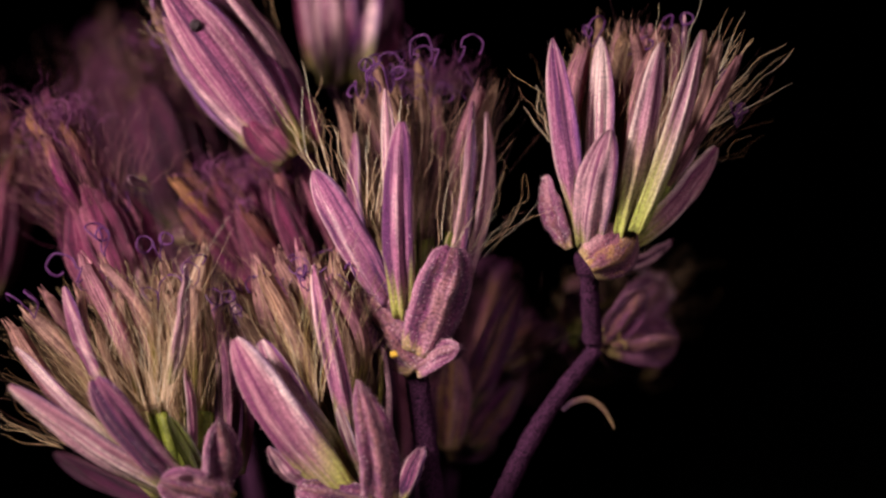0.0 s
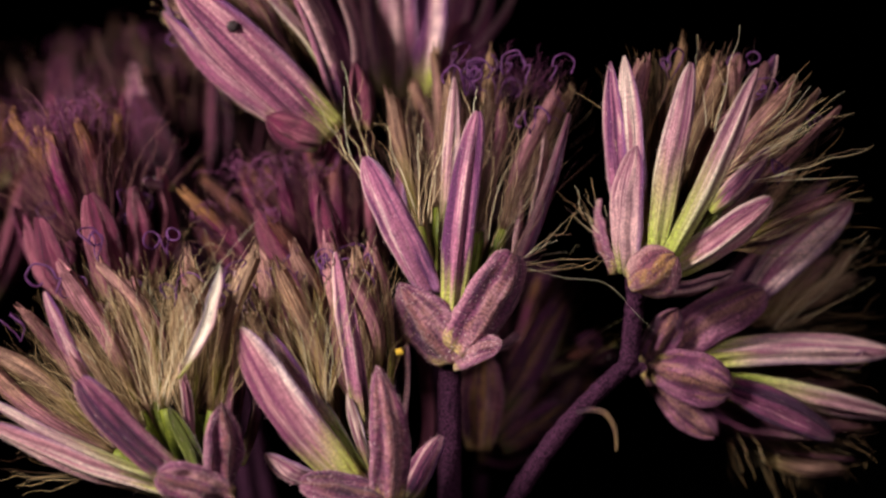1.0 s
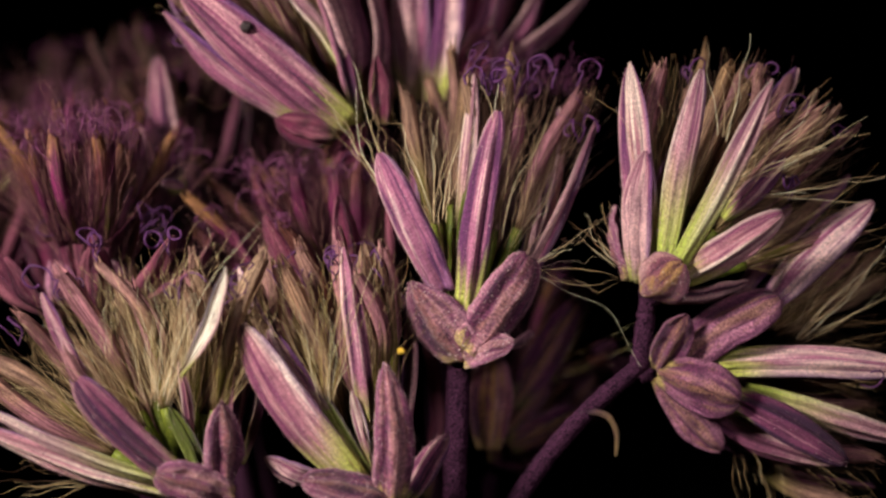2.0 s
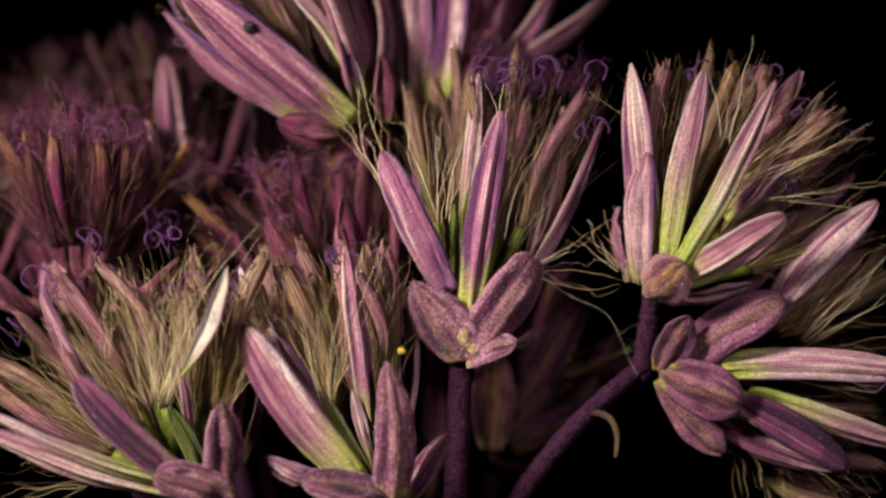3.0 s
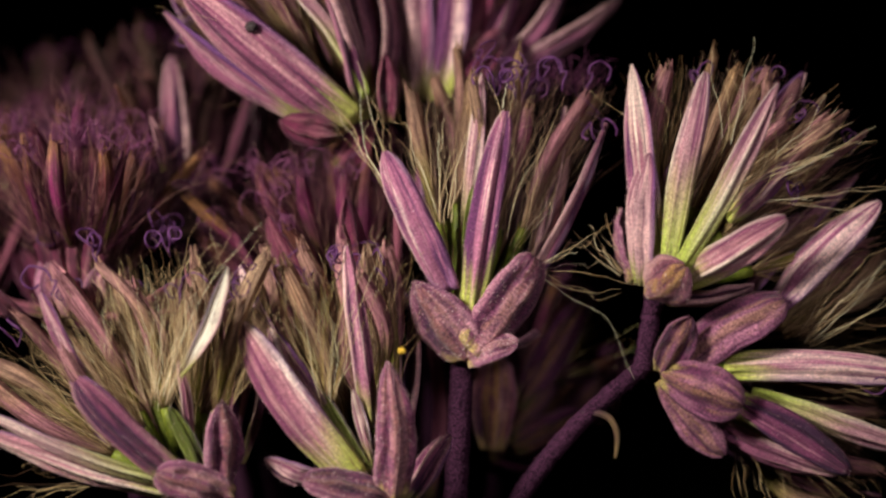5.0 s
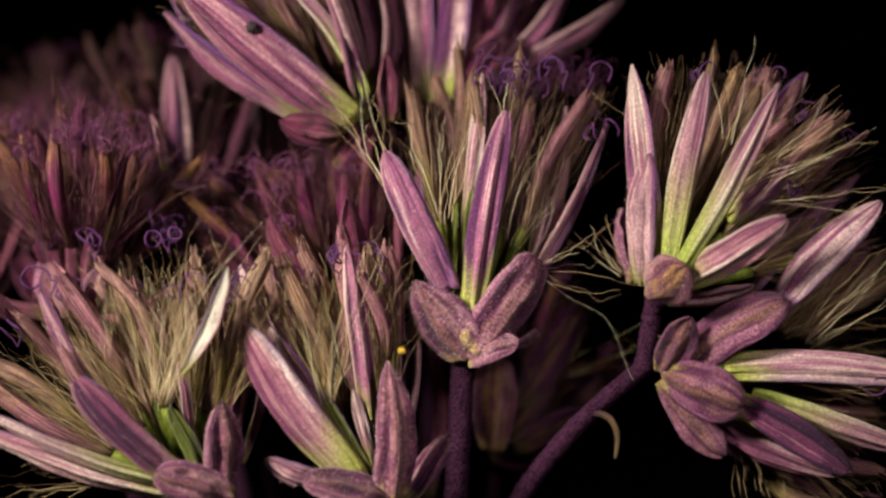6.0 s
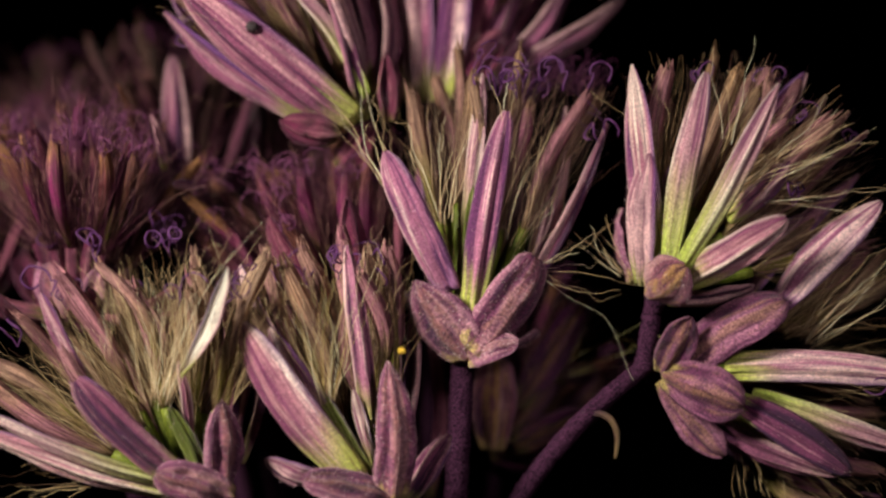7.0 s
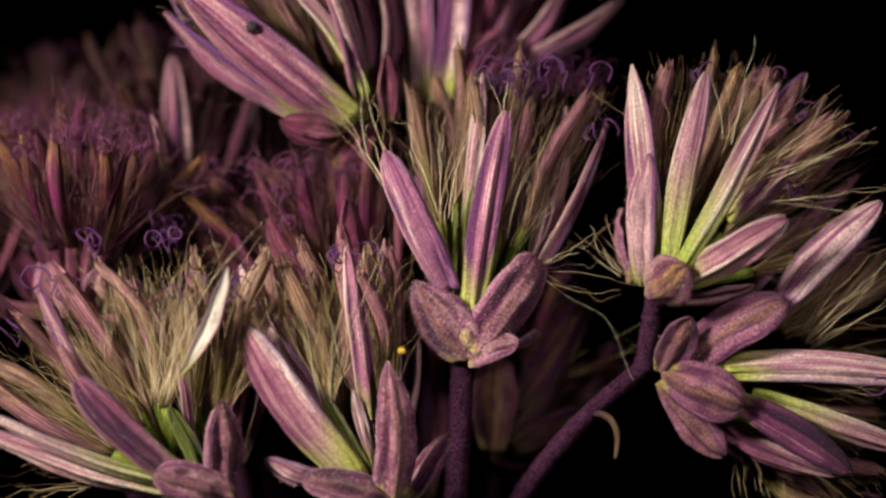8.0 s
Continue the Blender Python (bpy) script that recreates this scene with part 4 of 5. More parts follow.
def left_head():
    h = Head("wide-open flower head with a sheaf of straw-coloured bristles", (-7.84, -8.29, -2), (-10.16, 0.20, -1.5), (-8.02, -8.46, -2), (-10.34, 0.20, -1.5), 24, 0.6)
    h.cup(0.6, 0.8)
    h.stalk((-6.86, -29.62, 2), (-6.86, -29.62, 2), 0.42, 0.3)
    h.bract((-8.20, -7.30, -3.2), (-11.59, -4.12, -4.2), (-8.20, -7.52, -3.2), (-10.93, -4.05, -4.2), 0.84, M_BERRY, "plum-coloured rolled bract", face=(0.0, -1, 0.0), cup=92, bow=0.06, fuzz=120, point=0.30, foot=0.7, peak=0.66)
    h.bract((-7.12, -7.66, -3), (-7.00, -4.80, -3.6), (-7.12, -7.84, -3), (-7.04, -5.30, -3.6), 1.15, M_SCALE, "short mealy outer bract", cup=60, bow=0.048, fuzz=120, point=0.8)
    h.bract((-6.68, -7.84, -3.2), (-9.09, -7.09, -4.2), (-6.68, -8.02, -3.2), (-8.91, -7.30, -4.2), 1.2, M_SCALE, "short mealy outer bract", cup=54, bow=0.06, fuzz=120, point=0.4)
    h.bract((-8.11, -7.75, -2.8), (-14.71, -5.75, -3.4), (-8.11, -7.88, -2.8), (-13.36, -4.23, -3.2), 0.72, M_PALE, "pink bract, yellow-green at the foot", cup=78, bow=0.03, fuzz=110, foot=0.6)
    h.bract((-8.10, -7.45, -3.1), (-14.71, -5.08, -3.7), (-8.20, -7.60, -3.1), (-13.75, -2.84, -2.8), 0.5, M_LIME, "cream and lime bract", cup=75, fuzz=60)
    h.bract((-8.02, -6.95, -2.4), (-8.38, -3.55, -2.6), (-8.02, -7.21, -2.4), (-8.20, -3.55, -2.6), 0.3, M_PALE, cup=70, fuzz=10)
    h.bract((-8.32, -4.05, -4.2), (-6.79, -0.59, -4.2), (-8.64, -4.27, -3.6), (-8.11, -0.48, -3.6), 0.5, M_MAUVE, "twisted bract, mauve outside and bleached inside", face=(0.75, 1, -0.2), face0=(0.9, -0.7, 0.1), inner=M_BLEACH, cup=62, bow=0.05, fuzz=30, point=0.6, foot=0.25)
    h.bract((-6.95, -6.41, -1.6), (-7.12, -1.05, -1.2), (-6.86, -6.77, -1.6), (-7.39, -0.70, -1.2), 0.8, M_PLUM, cup=75, fuzz=50)
    h.bract((-6.50, -6.77, -1), (-5.88, -2.12, -0.4), (-6.50, -7.12, -1), (-6.68, -1.77, -0.4), 0.8, M_MAUVE, cup=75, fuzz=40)
    h.bract((-10.96, -4.45, -2.6), (-12.71, -1.41, -3), (-10.61, -4.45, -2.6), (-12.04, -1.05, -2.6), 0.55, M_MAUVE, "shrivelled purple tube", cup=88, fuzz=30, foot=0.8, point=0.3)
    h.bract((-7.48, -7.48, -2.8), (-8.64, -4.98, -3), (-7.48, -7.70, -2.8), (-8.64, -5.25, -3), 0.42, M_GRASS, "narrow green inner bract", cup=75, fuzz=20, foot=0.7)
    # Low rear bract, its dimness put into the colour.
    h.bract((-8.40, -8.20, 0.5), (-13.40, -9.20, 1.5), (-8.60, -8.00, 0.5), (-12.60, -6.60, 1.5), 0.8, M_DIMMED, cup=70, fuzz=40)
    h.ring(4, 0.9, 0.8, 5.4, 1.0, 14, 26, M_MAUVE, 200, 160, cup=75, fuzz=20)
    h.florets(20, 1.0, 1.2, K_MAIN, 22, 42, 0.5, 0.5, 0.6)
    h.fan((-9.21, -5.02, -3.4), (-9.45, -0.52, -3.8), (-9.18, -5.25, -3.4), (-9.62, -0.52, -3.8), 16, 26, M_SILK, 0.007, 1.9)
    h.fan((-8.91, -4.84, -4), (-8.79, -0.52, -4.2), (-8.91, -5.02, -4), (-9.18, -0.52, -4.2), 14, 26, M_SILK, 0.0065, 2.0)
    h.fan((-10.79, -3.55, -3.8), (-12.04, -1.05, -4), (-10.61, -3.55, -3.8), (-11.86, -0.88, -4), 9, 40, M_SILK, 0.006, 2.0)
    h.fan((-9.27, -5.02, -3.4), (-12.04, -1.41, -3.6), (-9.21, -5.25, -3.4), (-11.68, -1.05, -3.6), 14, 28, M_BRISTLE, 0.008, 1.8)
    h.fan((-8.82, -4.89, -3), (-7.20, 0.95, -3), (-8.82, -5.07, -3), (-8.20, 0.75, -3), 16, 16, M_SILK, 0.007, 1.8)
    h.fan((-9.54, -6.23, -3), (-13.46, -3.91, -3.2), (-9.45, -6.41, -3), (-13.82, -2.12, -3.2), 22, 24, M_BRISTLE, 0.008, 1.6)
    h.fan((-10.79, -7.30, -3), (-14.36, -7.30, -3.2), (-11.86, -6.23, -3), (-14.54, -4.62, -3.2), 12, 22, M_BRISTLE, 0.008, 1.6)
    for b1, b0, tall in (((-8.82, 0.55, -2.4), (-9.09, 0.38, -2.4), 2.0), ((-11.14, 0.38, -2.4), (-10.88, 0.55, -2.4), 2.2), ((-13.64, -2.30, -2), (-13.11, -1.41, -2), 1.4)):
        h.curl(b1, b0, tall, -14)
    h.loop((-12.40, -1.45, -3.3), (-11.60, -1.05, -3.3), 1.05, 0.95, 0.036, 27)


def low_head():
    h = Head("half-open flower head with a broad pink bract and pale bristles", (-2.30, -8.02, -1.5), (-3.91, 0.02, -1), (-2.57, -8.20, -1.5), (-4.71, -0.52, -1), 25, 1.2)
    h.cup(0.6, 0.8)
    h.stalk((-2.93, -29.62, 2), (-2.93, -29.62, 2), 0.42, 0.3)
    h.bract((-2.75, -7.21, -2.4), (-6.36, -2.34, -3.2), (-3.11, -7.66, -2.4), (-6.54, -2.80, -3.2), 1.3, M_PALE, "broad rolled pink bract with cream streaks", cup=72, bow=0.05, fuzz=140, point=0.42, foot=0.66, peak=0.5)
    h.bract((-2.39, -7.23, -1.9), (-5.46, -2.48, -2.2), (-2.71, -7.59, -1.9), (-5.70, -2.84, -2.2), 1.15, M_LIME, cup=75, bow=0.04, fuzz=60, foot=0.7)
    h.bract((-1.68, -7.84, -2.6), (-1.68, -3.59, -3.4), (-2.00, -8.02, -2.6), (-2.57, -4.16, -3.2), 1.12, M_SCALE, "mealy pink outer bract", face=(0.25, -1, 0.1), cup=86, bow=0.036, flare=-0.05, fuzz=150, point=0.8, foot=0.75, peak=0.42)
    h.bract((-1.59, -7.93, -2.8), (-4.39, -7.30, -3.8), (-1.68, -8.29, -2.8), (-4.68, -7.66, -3.8), 1.0, M_SCALE, "short mealy outer bract", face=(-0.3, -1, 0.6), cup=54, bow=0.06, fuzz=120, point=0.4, foot=0.7)
    h.bract((-3.73, -7.30, -2.2), (-5.61, -6.62, -2.4), (-4.00, -7.48, -2.2), (-5.46, -6.23, -2.4), 0.7, M_MAUVE, cup=60, bow=0.12, fuzz=60)
    h.bract((-1.14, -8.02, -2), (0.23, -5.88, -1.8), (-1.50, -8.20, -2), (-0.70, -6.41, -1.8), 0.85, M_MAUVE, face=(-0.5, -1, 0.3), cup=60, bow=0.05, fuzz=70)
    h.bract((-2.30, -5.70, -2.2), (-3.02, 0.11, -2), (-2.84, -6.23, -2.2), (-4.09, -0.43, -2), 0.62, M_PINK, cup=80, bow=0.02, fuzz=60, foot=0.6)
    h.bract((-2.21, -6.95, -2.4), (-2.84, -4.45, -2.4), (-2.57, -7.30, -2.4), (-3.46, -4.62, -2.4), 0.3, M_PALE, cup=70, fuzz=10)
    h.bract((-1.68, -5.34, -1.4), (-2.07, 0.02, -1), (-2.21, -5.70, -1.4), (-2.57, -0.70, -1), 0.5, M_TUBE_MAUVE, cup=80, fuzz=40)
    h.bract((-3.29, -5.34, -1.4), (-6.41, -0.52, -1), (-3.64, -5.70, -1.4), (-6.95, -1.05, -1), 0.9, M_PINK, cup=80, fuzz=50)
    h.bract((-2.30, -7.30, -2.3), (-4.00, -4.45, -2.6), (-2.64, -7.62, -2.3), (-4.45, -4.71, -2.6), 0.6, M_GRASS, "narrow green inner bract", cup=75, fuzz=20, foot=0.7)
    h.ring(4, 0.8, 0.9, 5.4, 1.0, 10, 18, M_MAUVE, 200, 150, cup=75, fuzz=20)
    h.florets(17, 0.9, 1.2, K_MAIN, 18, 25, 0.1, 0.5, 0.6)
    h.fan((-3.68, -4.89, -2.4), (-4.00, -0.34, -2.6), (-4.09, -4.89, -2.4), (-4.71, -0.70, -2.6), 26, 24, None, 0.008, 1.6)
    h.fan((-3.61, -4.80, -3), (-4.10, 0.55, -3.2), (-4.00, -4.84, -3), (-4.90, 0.10, -3.2), 18, 26, M_SILK, 0.0065, 1.8)
    h.fan((-3.79, -4.89, -2.4), (-5.96, -1.05, -2.4), (-4.27, -4.89, -2.4), (-6.32, -1.41, -2.4), 14, 18, M_BRISTLE, 0.008, 1.6)
    h.fan((-2.57, -4.27, -1.6), (-2.04, 0.02, -1.4), (-3.29, -4.45, -1.6), (-2.84, -0.70, -1.4), 12, 14, M_BRISTLE, 0.008)
    for b1, b0, tall in (((-3.29, 0.02, -1.8), (-4.27, -0.52, -1.8), 1.6), ((-2.57, -0.07, -1.4), (-3.46, -0.52, -1.4), 1.4), ((-6.32, -1.05, -1.4), (-7.04, -1.23, -1.4), 1.4)):
        h.curl(b1, b0, tall)


def upper_head():
    h = Head("pink flower head leaning over, bracts parting from a closed bud", (-2.84, 3.68, 3), (-6.86, 8.95, 1.5), (-4.54, 2.52, 3), (-8.82, 8.95, 1.5), 26, 1.2)
    h.cup(0.6, 0.8)
    h.stalk((-1.50, -8.20, 9), (-1.68, -8.20, 9), 0.3, 0.27)
    h.stalk((-1.14, -29.62, 9), (-1.14, -29.62, 9), 0.42, 0.3, 0, "stalk", (-1.50, -8.11, 9), (-1.68, -8.11, 9))
    h.bract((-2.79, 4.04, 1.9), (-8.29, 8.32, 0.6), (-4.70, 3.00, 1.6), (-8.90, 8.60, 0.3), 1.5, M_BERRY, "long rolled pink bract", cup=80, bow=0.05, fuzz=110, point=0.6, foot=0.6)
    h.bract((-4.36, 4.21, 2.2), (-8.79, 7.48, 1.8), (-5.30, 3.10, 1.7), (-9.85, 8.50, 0.9), 1.15, M_MAUVE, "long pointed pink bract", cup=75, bow=0.05, fuzz=100, point=0.8, foot=0.5)
    h.bract((-2.39, 4.84, 2), (-5.29, 8.95, 1.4), (-4.54, 3.41, 2.9), (-8.46, 8.59, 2.6), 0.58, M_LIME, "narrow pale green bract", cup=75, bow=0.05, fuzz=60, foot=0.6)
    h.bract((-2.57, 4.04, 2.2), (-4.00, 9.12, 1.8), (-4.36, 3.23, 2.2), (-7.39, 8.77, 1.4), 0.8, M_PLUM, cup=75, fuzz=60)
    h.bract((-3.29, 3.68, 1.8), (-5.14, 4.07, 1.2), (-4.89, 2.80, 0.9), (-6.86, 4.84, 0.0), 1.05, M_ROSE, "short red-purple outer bract", cup=62, bow=0.08, fuzz=80, point=0.6)
    h.bract((-1.68, 4.04, 2), (-1.82, 6.18, 1.6), (-4.00, 3.23, 2), (-4.98, 5.91, 1.6), 0.95, M_ROSE, "short red-purple outer bract", cup=62, bow=0.06, fuzz=80, point=0.7)
    h.bract((-3.29, 2.52, 2.4), (-2.21, 4.04, 2.4), (-5.07, 2.52, 2.4), (-5.61, 3.95, 2), 0.8, M_ROSE, cup=60, fuzz=60)
    h.bract((-2.39, 4.48, 3.2), (-3.82, 9.84, 3.4), (-4.45, 3.20, 1.9), (-8.10, 8.70, 1.0), 1.9, M_PLUM, cup=75, fuzz=60)
    h.bract((-2.12, 4.30, 3.4), (-2.57, 9.84, 3.8), (-4.36, 2.96, 2.8), (-7.04, 8.59, 2.6), 1.7, M_MAUVE, cup=75, fuzz=60)
    h.bract((-3.29, 4.30, 2.8), (-6.50, 9.48, 2.6), (-4.98, 3.09, 2.8), (-8.82, 8.95, 2.6), 1.3, M_PLUM, cup=75, fuzz=60)
    h.ring(5, 0.8, 0.8, 6.2, 1.4, 3, 17, M_MAUVE, 170, 190, cup=75, fuzz=30)
    h.florets(14, 0.8, 0.9, K_DARK, 4, 16, 0.1, 0.6, 0.3)
    seed = tagged(new("seed_speck", speck_mesh(5, 0.2, M_SEED)), "round dark brown speck stuck to a pink bract", "speck")
    seed.matrix_basis = pose(0, 0, 0)
    p0, p1 = at(-7.82, 7.07, -0.14), at(-6.04, 7.02, 0.12)
    MOVES.append((seed, lambda s: Matrix.Translation(p0.lerp(p1, h.share(s)))))


def top_head():
    h = Head("pale pink flower head opening behind the middle one", (-0.25, 4.48, 6.0), (0.82, 10.38, 6.5), (-3.20, 4.93, 9.0), (-3.11, 10.55, 9.0), 27, 1.0, 2.8)
    h.cup(0.6, 0.8)
    h.stalk((-0.43, -8.20, 11.5), (-0.61, -8.20, 11.5), 0.3, 0.27)
    h.stalk((-0.61, -29.62, 10), (-0.61, -29.62, 10), 0.42, 0.3, 0, "stalk", (-0.43, -8.11, 11.5), (-0.61, -8.11, 11.5))
    h.bract((-1.50, 4.84, 4.7), (-2.39, 10.02, 4.1), (-3.73, 5.20, 8.0), (-4.27, 10.02, 7.2), 0.6, M_MAUVE, cup=70, fuzz=50)
    h.bract((-0.79, 4.66, 4.6), (-0.88, 10.20, 3.7), (-3.29, 5.20, 7.8), (-3.46, 10.20, 6.8), 1.1, M_MAUVE, cup=70, fuzz=50)
    h.bract((-0.16, 4.66, 4.5), (0.46, 9.66, 3.9), (-2.80, 5.20, 7.2), (-2.45, 10.20, 6.0), 1.3, M_PINK, face=(-0.45, -1, 0.1), cup=60, fuzz=50)
    h.bract((0.02, 5.02, 4.7), (1.95, 6.84, 4.1), (-2.57, 5.20, 8.0), (-1.50, 8.05, 7.4), 1.1, M_ROSE, "short red-purple outer bract", cup=62, bow=0.08, fuzz=60)
    h.bract((0.46, 4.84, 4.9), (2.43, 8.95, 4.9), (-2.57, 5.20, 8.2), (-1.68, 9.66, 7.8), 1.0, M_PINK, cup=70, fuzz=50)
    h.bract((1.18, 5.20, 5.3), (4.04, 8.41, 5.5), (-2.57, 5.20, 8.6), (-1.50, 8.95, 8.6), 0.9, M_MAUVE, cup=70, fuzz=40)
    h.bract((1.71, 5.55, 5.5), (5.73, 7.88, 5.9), (-2.57, 5.20, 9.0), (-1.50, 9.30, 9.0), 0.85, M_MAUVE, cup=70, fuzz=40)
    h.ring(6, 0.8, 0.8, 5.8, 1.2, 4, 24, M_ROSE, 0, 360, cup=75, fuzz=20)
    h.florets(16, 0.8, 1.2, K_ROSE, 6, 40, 0.4)
    h.fan((2.60, 4.70, 2.6), (2.90, 6.60, 2.6), (-0.60, 4.80, 3.4), (-0.50, 6.50, 3.4), 50, 70, M_TANGLE, 0.012, 3.2)
    h.fan((4.20, 4.90, 2.8), (4.60, 6.40, 2.8), (0.20, 4.90, 3.4), (0.40, 6.20, 3.4), 40, 75, M_TANGLE, 0.012, 3.2)


def hind_head(label, base1, top1, base0, top0, seed, florets, lean0, lean1, rings, kit, material=None, width=1.2, pace=1.3, bud=None, tall=5.6, out=None):
    """A head behind the others, of which mostly the crown of florets and the bract tips show."""
    h = Head(label, base1, top1, base0, top0, seed, pace)
    h.cup(0.6, 0.8)
    foot = (base1[0] * (1.0 if base1[0] < -14 else 0.15), -30.0, base1[2] + 1.0)
    h.stalk(foot, foot, 0.4, 0.27)
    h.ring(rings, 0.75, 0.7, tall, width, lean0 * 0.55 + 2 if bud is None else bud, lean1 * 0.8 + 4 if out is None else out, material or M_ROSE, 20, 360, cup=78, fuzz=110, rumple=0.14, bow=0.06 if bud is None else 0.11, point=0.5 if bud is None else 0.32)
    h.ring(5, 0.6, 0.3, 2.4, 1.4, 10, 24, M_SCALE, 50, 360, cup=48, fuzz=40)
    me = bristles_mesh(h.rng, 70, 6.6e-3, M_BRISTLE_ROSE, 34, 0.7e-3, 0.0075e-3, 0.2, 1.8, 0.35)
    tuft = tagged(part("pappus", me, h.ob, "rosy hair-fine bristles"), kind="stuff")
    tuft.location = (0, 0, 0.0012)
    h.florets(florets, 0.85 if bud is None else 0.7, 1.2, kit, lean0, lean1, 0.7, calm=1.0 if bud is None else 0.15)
    return h


def behind_heads():
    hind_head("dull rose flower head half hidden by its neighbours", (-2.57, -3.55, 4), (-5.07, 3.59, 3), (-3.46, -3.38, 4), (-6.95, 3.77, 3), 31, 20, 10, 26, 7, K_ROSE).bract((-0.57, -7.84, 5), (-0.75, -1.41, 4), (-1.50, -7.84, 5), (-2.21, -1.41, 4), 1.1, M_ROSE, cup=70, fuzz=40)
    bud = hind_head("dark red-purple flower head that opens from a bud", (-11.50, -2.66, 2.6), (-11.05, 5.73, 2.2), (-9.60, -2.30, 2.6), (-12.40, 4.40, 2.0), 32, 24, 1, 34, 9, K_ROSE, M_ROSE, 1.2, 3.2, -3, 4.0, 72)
    for b1, b0, tall, lean in (((-12.30, 0.64, 1.2), (-12.30, 1.98, 2), 2.2, -40), ((-8.91, 1.00, 1.2), (-10.43, 1.98, 2), 2.0, 20), ((-8.64, 0.82, 1.2), (-10.16, 1.80, 2), 1.8, 30)):
        bud.curl(b1, b0, tall, lean, 0.018)
    bud.bract((-9.54, 1.98, 2.6), (-10.32, 5.23, 2.2), (-10.60, 0.50, 3.2), (-11.50, 3.20, 3.0), 0.34, M_TUBE_ROSE, "ochre-tipped withered tube", cup=80, fuzz=20, foot=0.8, point=0.3)
    bud.bract((-8.82, 2.52, 2.2), (-9.21, 4.21, 1.4), (-10.40, 0.80, 3.2), (-11.20, 2.60, 3.0), 0.42, M_BERRY, "small pointed purple scale", cup=60, fuzz=40)
    bud.bract((-10.16, 0.73, 1.4), (-9.89, 1.98, 1), (-10.60, 0.60, 3.0), (-11.00, 1.90, 2.8), 0.3, M_BLUSH, "torn dry shred", cup=40, fuzz=20, flare=0.2)
    bud.bract((-7.84, 1.98, 2.2), (-8.64, 2.07, 1.6), (-9.36, 1.98, 2.2), (-10.07, 2.16, 1.8), 0.26, M_BLUSH, "torn dry shred", cup=40, fuzz=20, flare=0.25)
    bud.fan((-7.93, 1.71, 2.2), (-6.32, 4.04, 2.4), (-9.54, 1.98, 2.4), (-8.11, 4.12, 2.6), 5, 24, M_BRISTLE_ROSE, 0.008, 1.8)
    bud.fan((-11.32, 3.23, 1.6), (-11.50, 5.02, 1.6), (-12.21, 3.77, 2), (-12.39, 5.38, 2), 110, 80, M_TANGLE, 0.010, 3.2)
    bud.fan((-11.86, 0.38, 1.4), (-12.39, 1.98, 1.4), (-12.21, 1.45, 2), (-12.57, 2.88, 2), 30, 70, M_BRISTLE_ROSE, 0.007, 2.6)
    hind_head("dim flower head deep in the spray", (-8.11, 0.20, 10), (-9.18, 7.60, 10), (-7.60, 0.20, 10), (-10.00, 6.90, 9), 33, 20, 2, 28, 6, K_DIMMED, M_DIMMED, 1.5, 1.3, -5, 6.0, 48).bract((-8.20, 1.71, 6.5), (-8.55, 6.10, 6), (-9.36, 1.98, 8.5), (-9.89, 5.20, 9.5), 0.8, M_MAUVE, cup=70, fuzz=30)
    hind_head("dim flower head deep in the spray", (-14.89, -2.12, 9), (-15.07, 4.30, 8), (-14.71, -1.95, 9), (-14.89, 5.55, 8), 34, 14, 10, 30, 6, K_ROSE).fan((-14.36, 1.80, 7.6), (-13.46, 3.32, 7.4), (-14.36, 1.98, 7.6), (-13.29, 4.48, 7.4), 14, 40, M_STRAW, 0.014)
    hind_head("dim flower head deep in the spray", (-6.32, -2.12, 12), (-6.50, 5.20, 12), (-7.21, -1.95, 12), (-8.11, 5.55, 12), 36, 16, 10, 28, 6, K_DIMMED, M_DIMMED)
    hind_head("dim flower head deep in the spray", (-12.00, -0.10, 15), (-12.00, 6.90, 16), (-9.40, 0.90, 14), (-10.90, 8.00, 15), 37, 18, 2, 28, 6, K_DIMMED, M_DIMMED, 1.5, 1.3, -5, 6.0, 48)
    # Most bracts of this head carry the shade in their colour.
    low = Head("shaded plum flower head below the middle one", (1.71, -6.41, 6.5), (4.04, -2.12, 8.5), (0.29, -6.41, 6.5), (1.89, -1.77, 8.5), 35)
    low.cup(0.5, 0.7)
    low.stalk((-0.60, -25.0, 5), (-1.0, -25.0, 5), 0.4, 0.27)
    low.bract((1.57, -6.32, 3.9), (1.64, -3.30, 3.5), (0.11, -6.32, 3.9), (0.20, -3.30, 3.5), 1.3, M_HEART, "short yellowish outer bract", cup=48, bow=0.03, fuzz=90, point=0.5)
    low.bract((2.34, -4.98, 4.3), (4.66, -1.32, 4.1), (0.73, -4.98, 4.3), (2.43, -1.05, 4.1), 1.0, M_SHADED, "plum-coloured rolled bract", cup=78, fuzz=80, point=0.5)
    low.bract((2.20, -6.23, 4.5), (4.45, -5.15, 4.5), (0.82, -6.23, 4.5), (2.79, -3.73, 4.5), 0.9, M_SHADED, cup=70, fuzz=70)
    low.bract((1.54, -6.41, 5.7), (3.14, -6.59, 5.5), (0.11, -6.41, 5.7), (2.34, -5.88, 5.5), 1.0, M_SHADED, cup=65, fuzz=70)
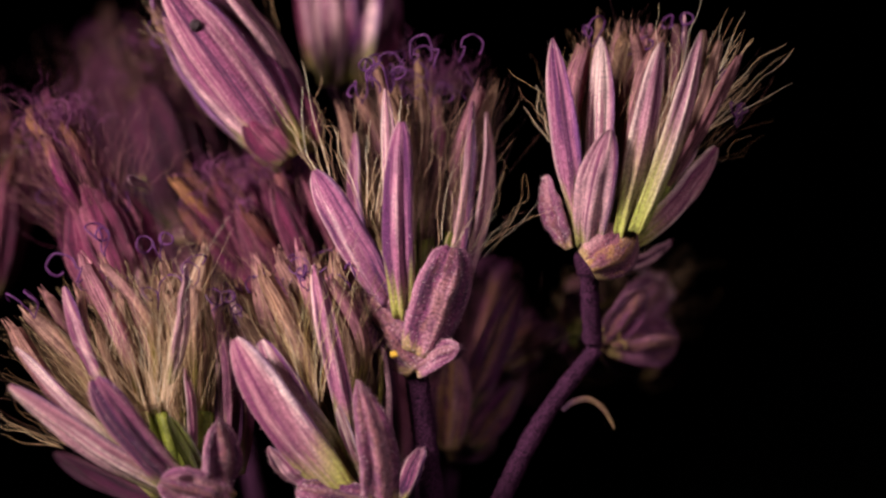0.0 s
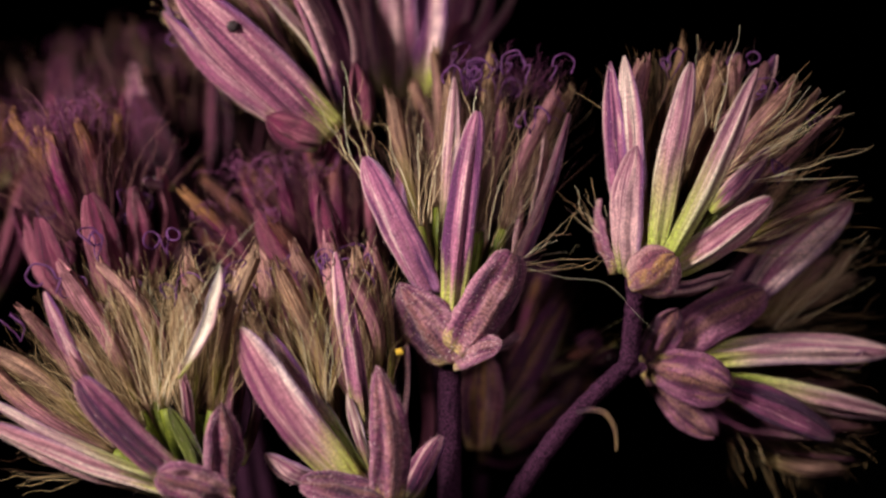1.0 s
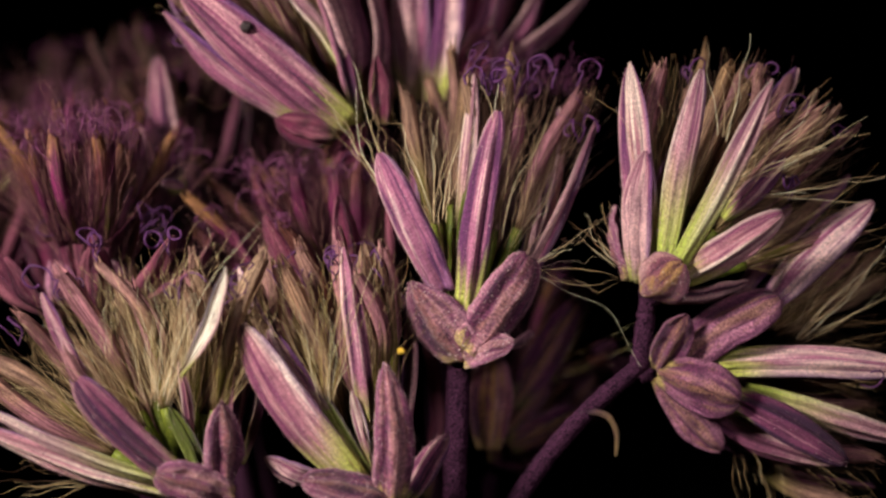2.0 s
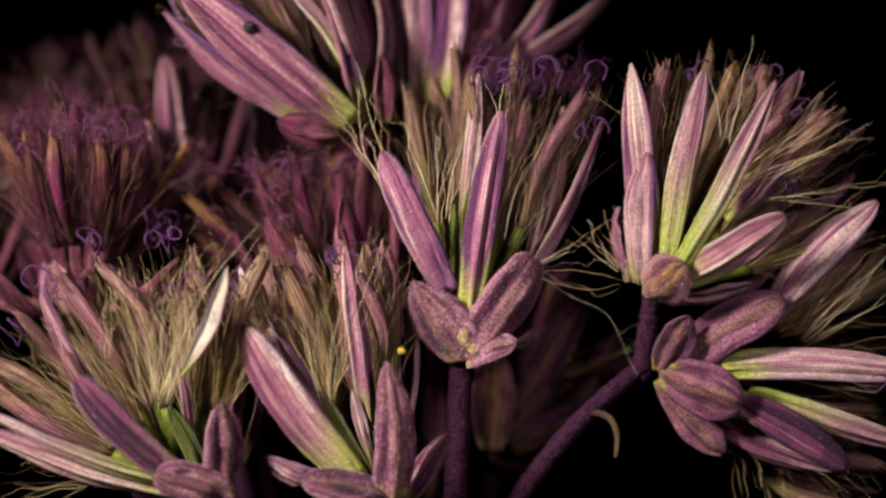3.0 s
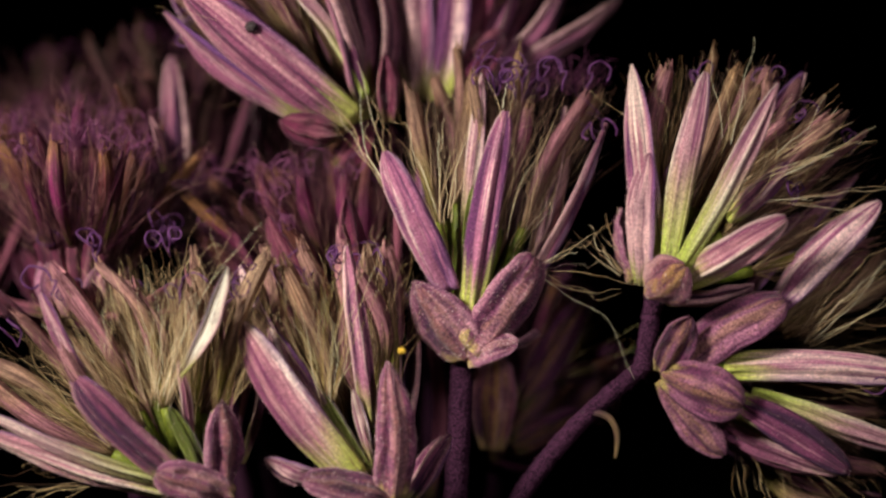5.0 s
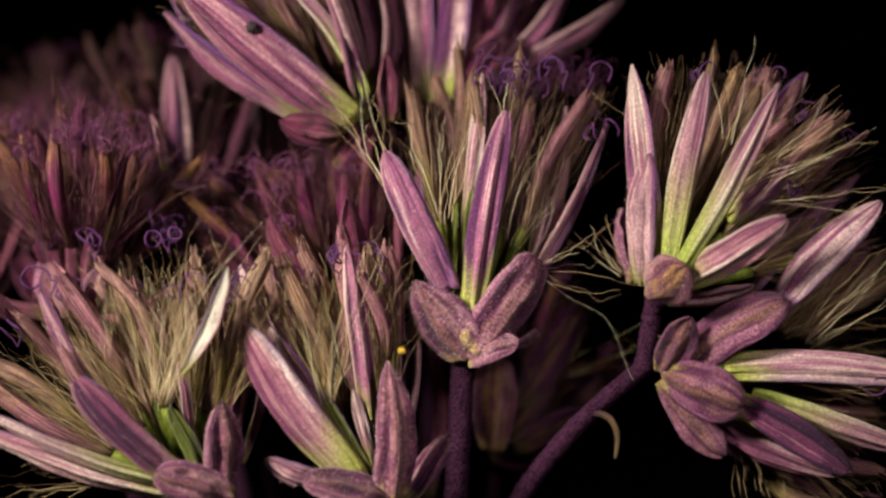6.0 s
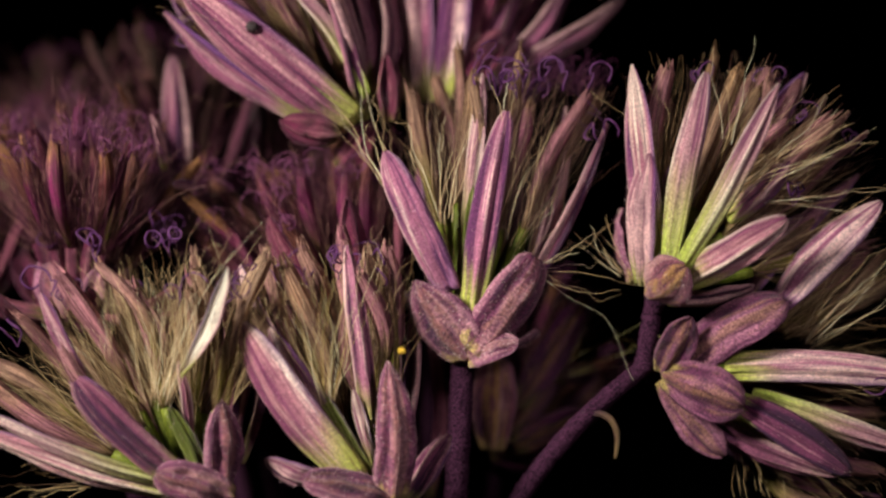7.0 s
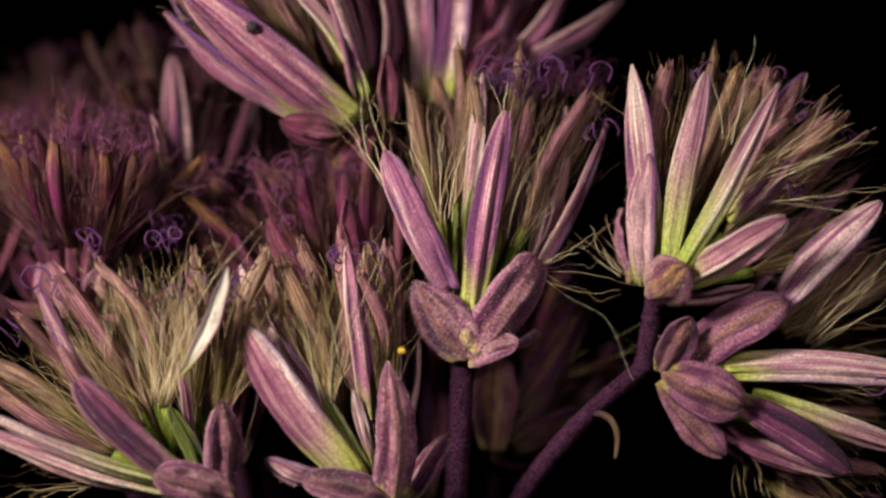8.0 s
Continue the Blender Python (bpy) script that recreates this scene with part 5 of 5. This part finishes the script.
    low.ring(6, 0.7, 0.7, 3.8, 1.0, 10, 26, M_SHADED, 90, 300, cup=75, fuzz=20)
    low.florets(6, 0.6, 0.4, K_ROSE, 14, 36, 0.7)
    low.fan((3.89, -3.84, 3.6), (6.54, -2.12, 3), (2.07, -3.55, 4.6), (3.86, -2.12, 4.6), 12, 34, M_STRAW, 0.008)
    low.fan((3.59, -3.55, 4), (5.46, -0.52, 3.4), (1.89, -3.38, 4), (3.32, -0.52, 3.8), 16, 40, M_BRISTLE_MAUVE, 0.009, 1.8)
    low.bract((3.59, -4.05, 5), (4.96, -3.82, 4.8), (1.89, -3.73, 5), (3.14, -3.38, 5), 0.55, M_SHADED, cup=60, fuzz=40)


def speck_mesh(seed, radius, material, rugged=0.16):
    """A small uneven grain."""
    rng = random.Random(seed)
    bm = bmesh.new()
    bmesh.ops.create_icosphere(bm, subdivisions=2, radius=radius * 0.001)
    for v in bm.verts:
        v.co *= 1 + rugged * noise.noise(v.co * 9000 + Vector((seed, 0, 0)))
    me = bpy.data.meshes.new("speck")
    bm.to_mesh(me)
    bm.free()
    me.materials.append(material)
    return me


def grain(seed, radius, material, label, at1, at0):
    """A loose grain that clings to the plant and rides with it."""
    ob = tagged(new("grain", speck_mesh(seed, radius, material, 0.5)), label, "grain")
    p1, p0 = at(*at1), at(*at0)
    ob.location = p1
    MOVES.append((ob, lambda s: Matrix.Translation(p0.lerp(p1, s))))


middle_head()
right_head()
drooping_head()
left_head()
low_head()
upper_head()
top_head()
behind_heads()
grain(3, 0.115, M_POLLEN, "yellow pollen clump clinging to a fine bristle", (-1.30, -3.21, -3.7), (-1.54, -3.32, -3.7))
grain(6, 0.035, M_DUST, "white dust grain clinging to a bristle", (4.39, -3.27, 4.5), (4.39, -3.23, 4.5))
grain(7, 0.035, M_DUST, "white dust grain clinging to a bristle", (5.25, -3.41, 4.5), (5.25, -3.41, 4.5))


def motions():
    for ob, where in MOVES:
        walk(ob, [(t, where(s)) for t, s in zip(TIMES, OPENED)])


motions()
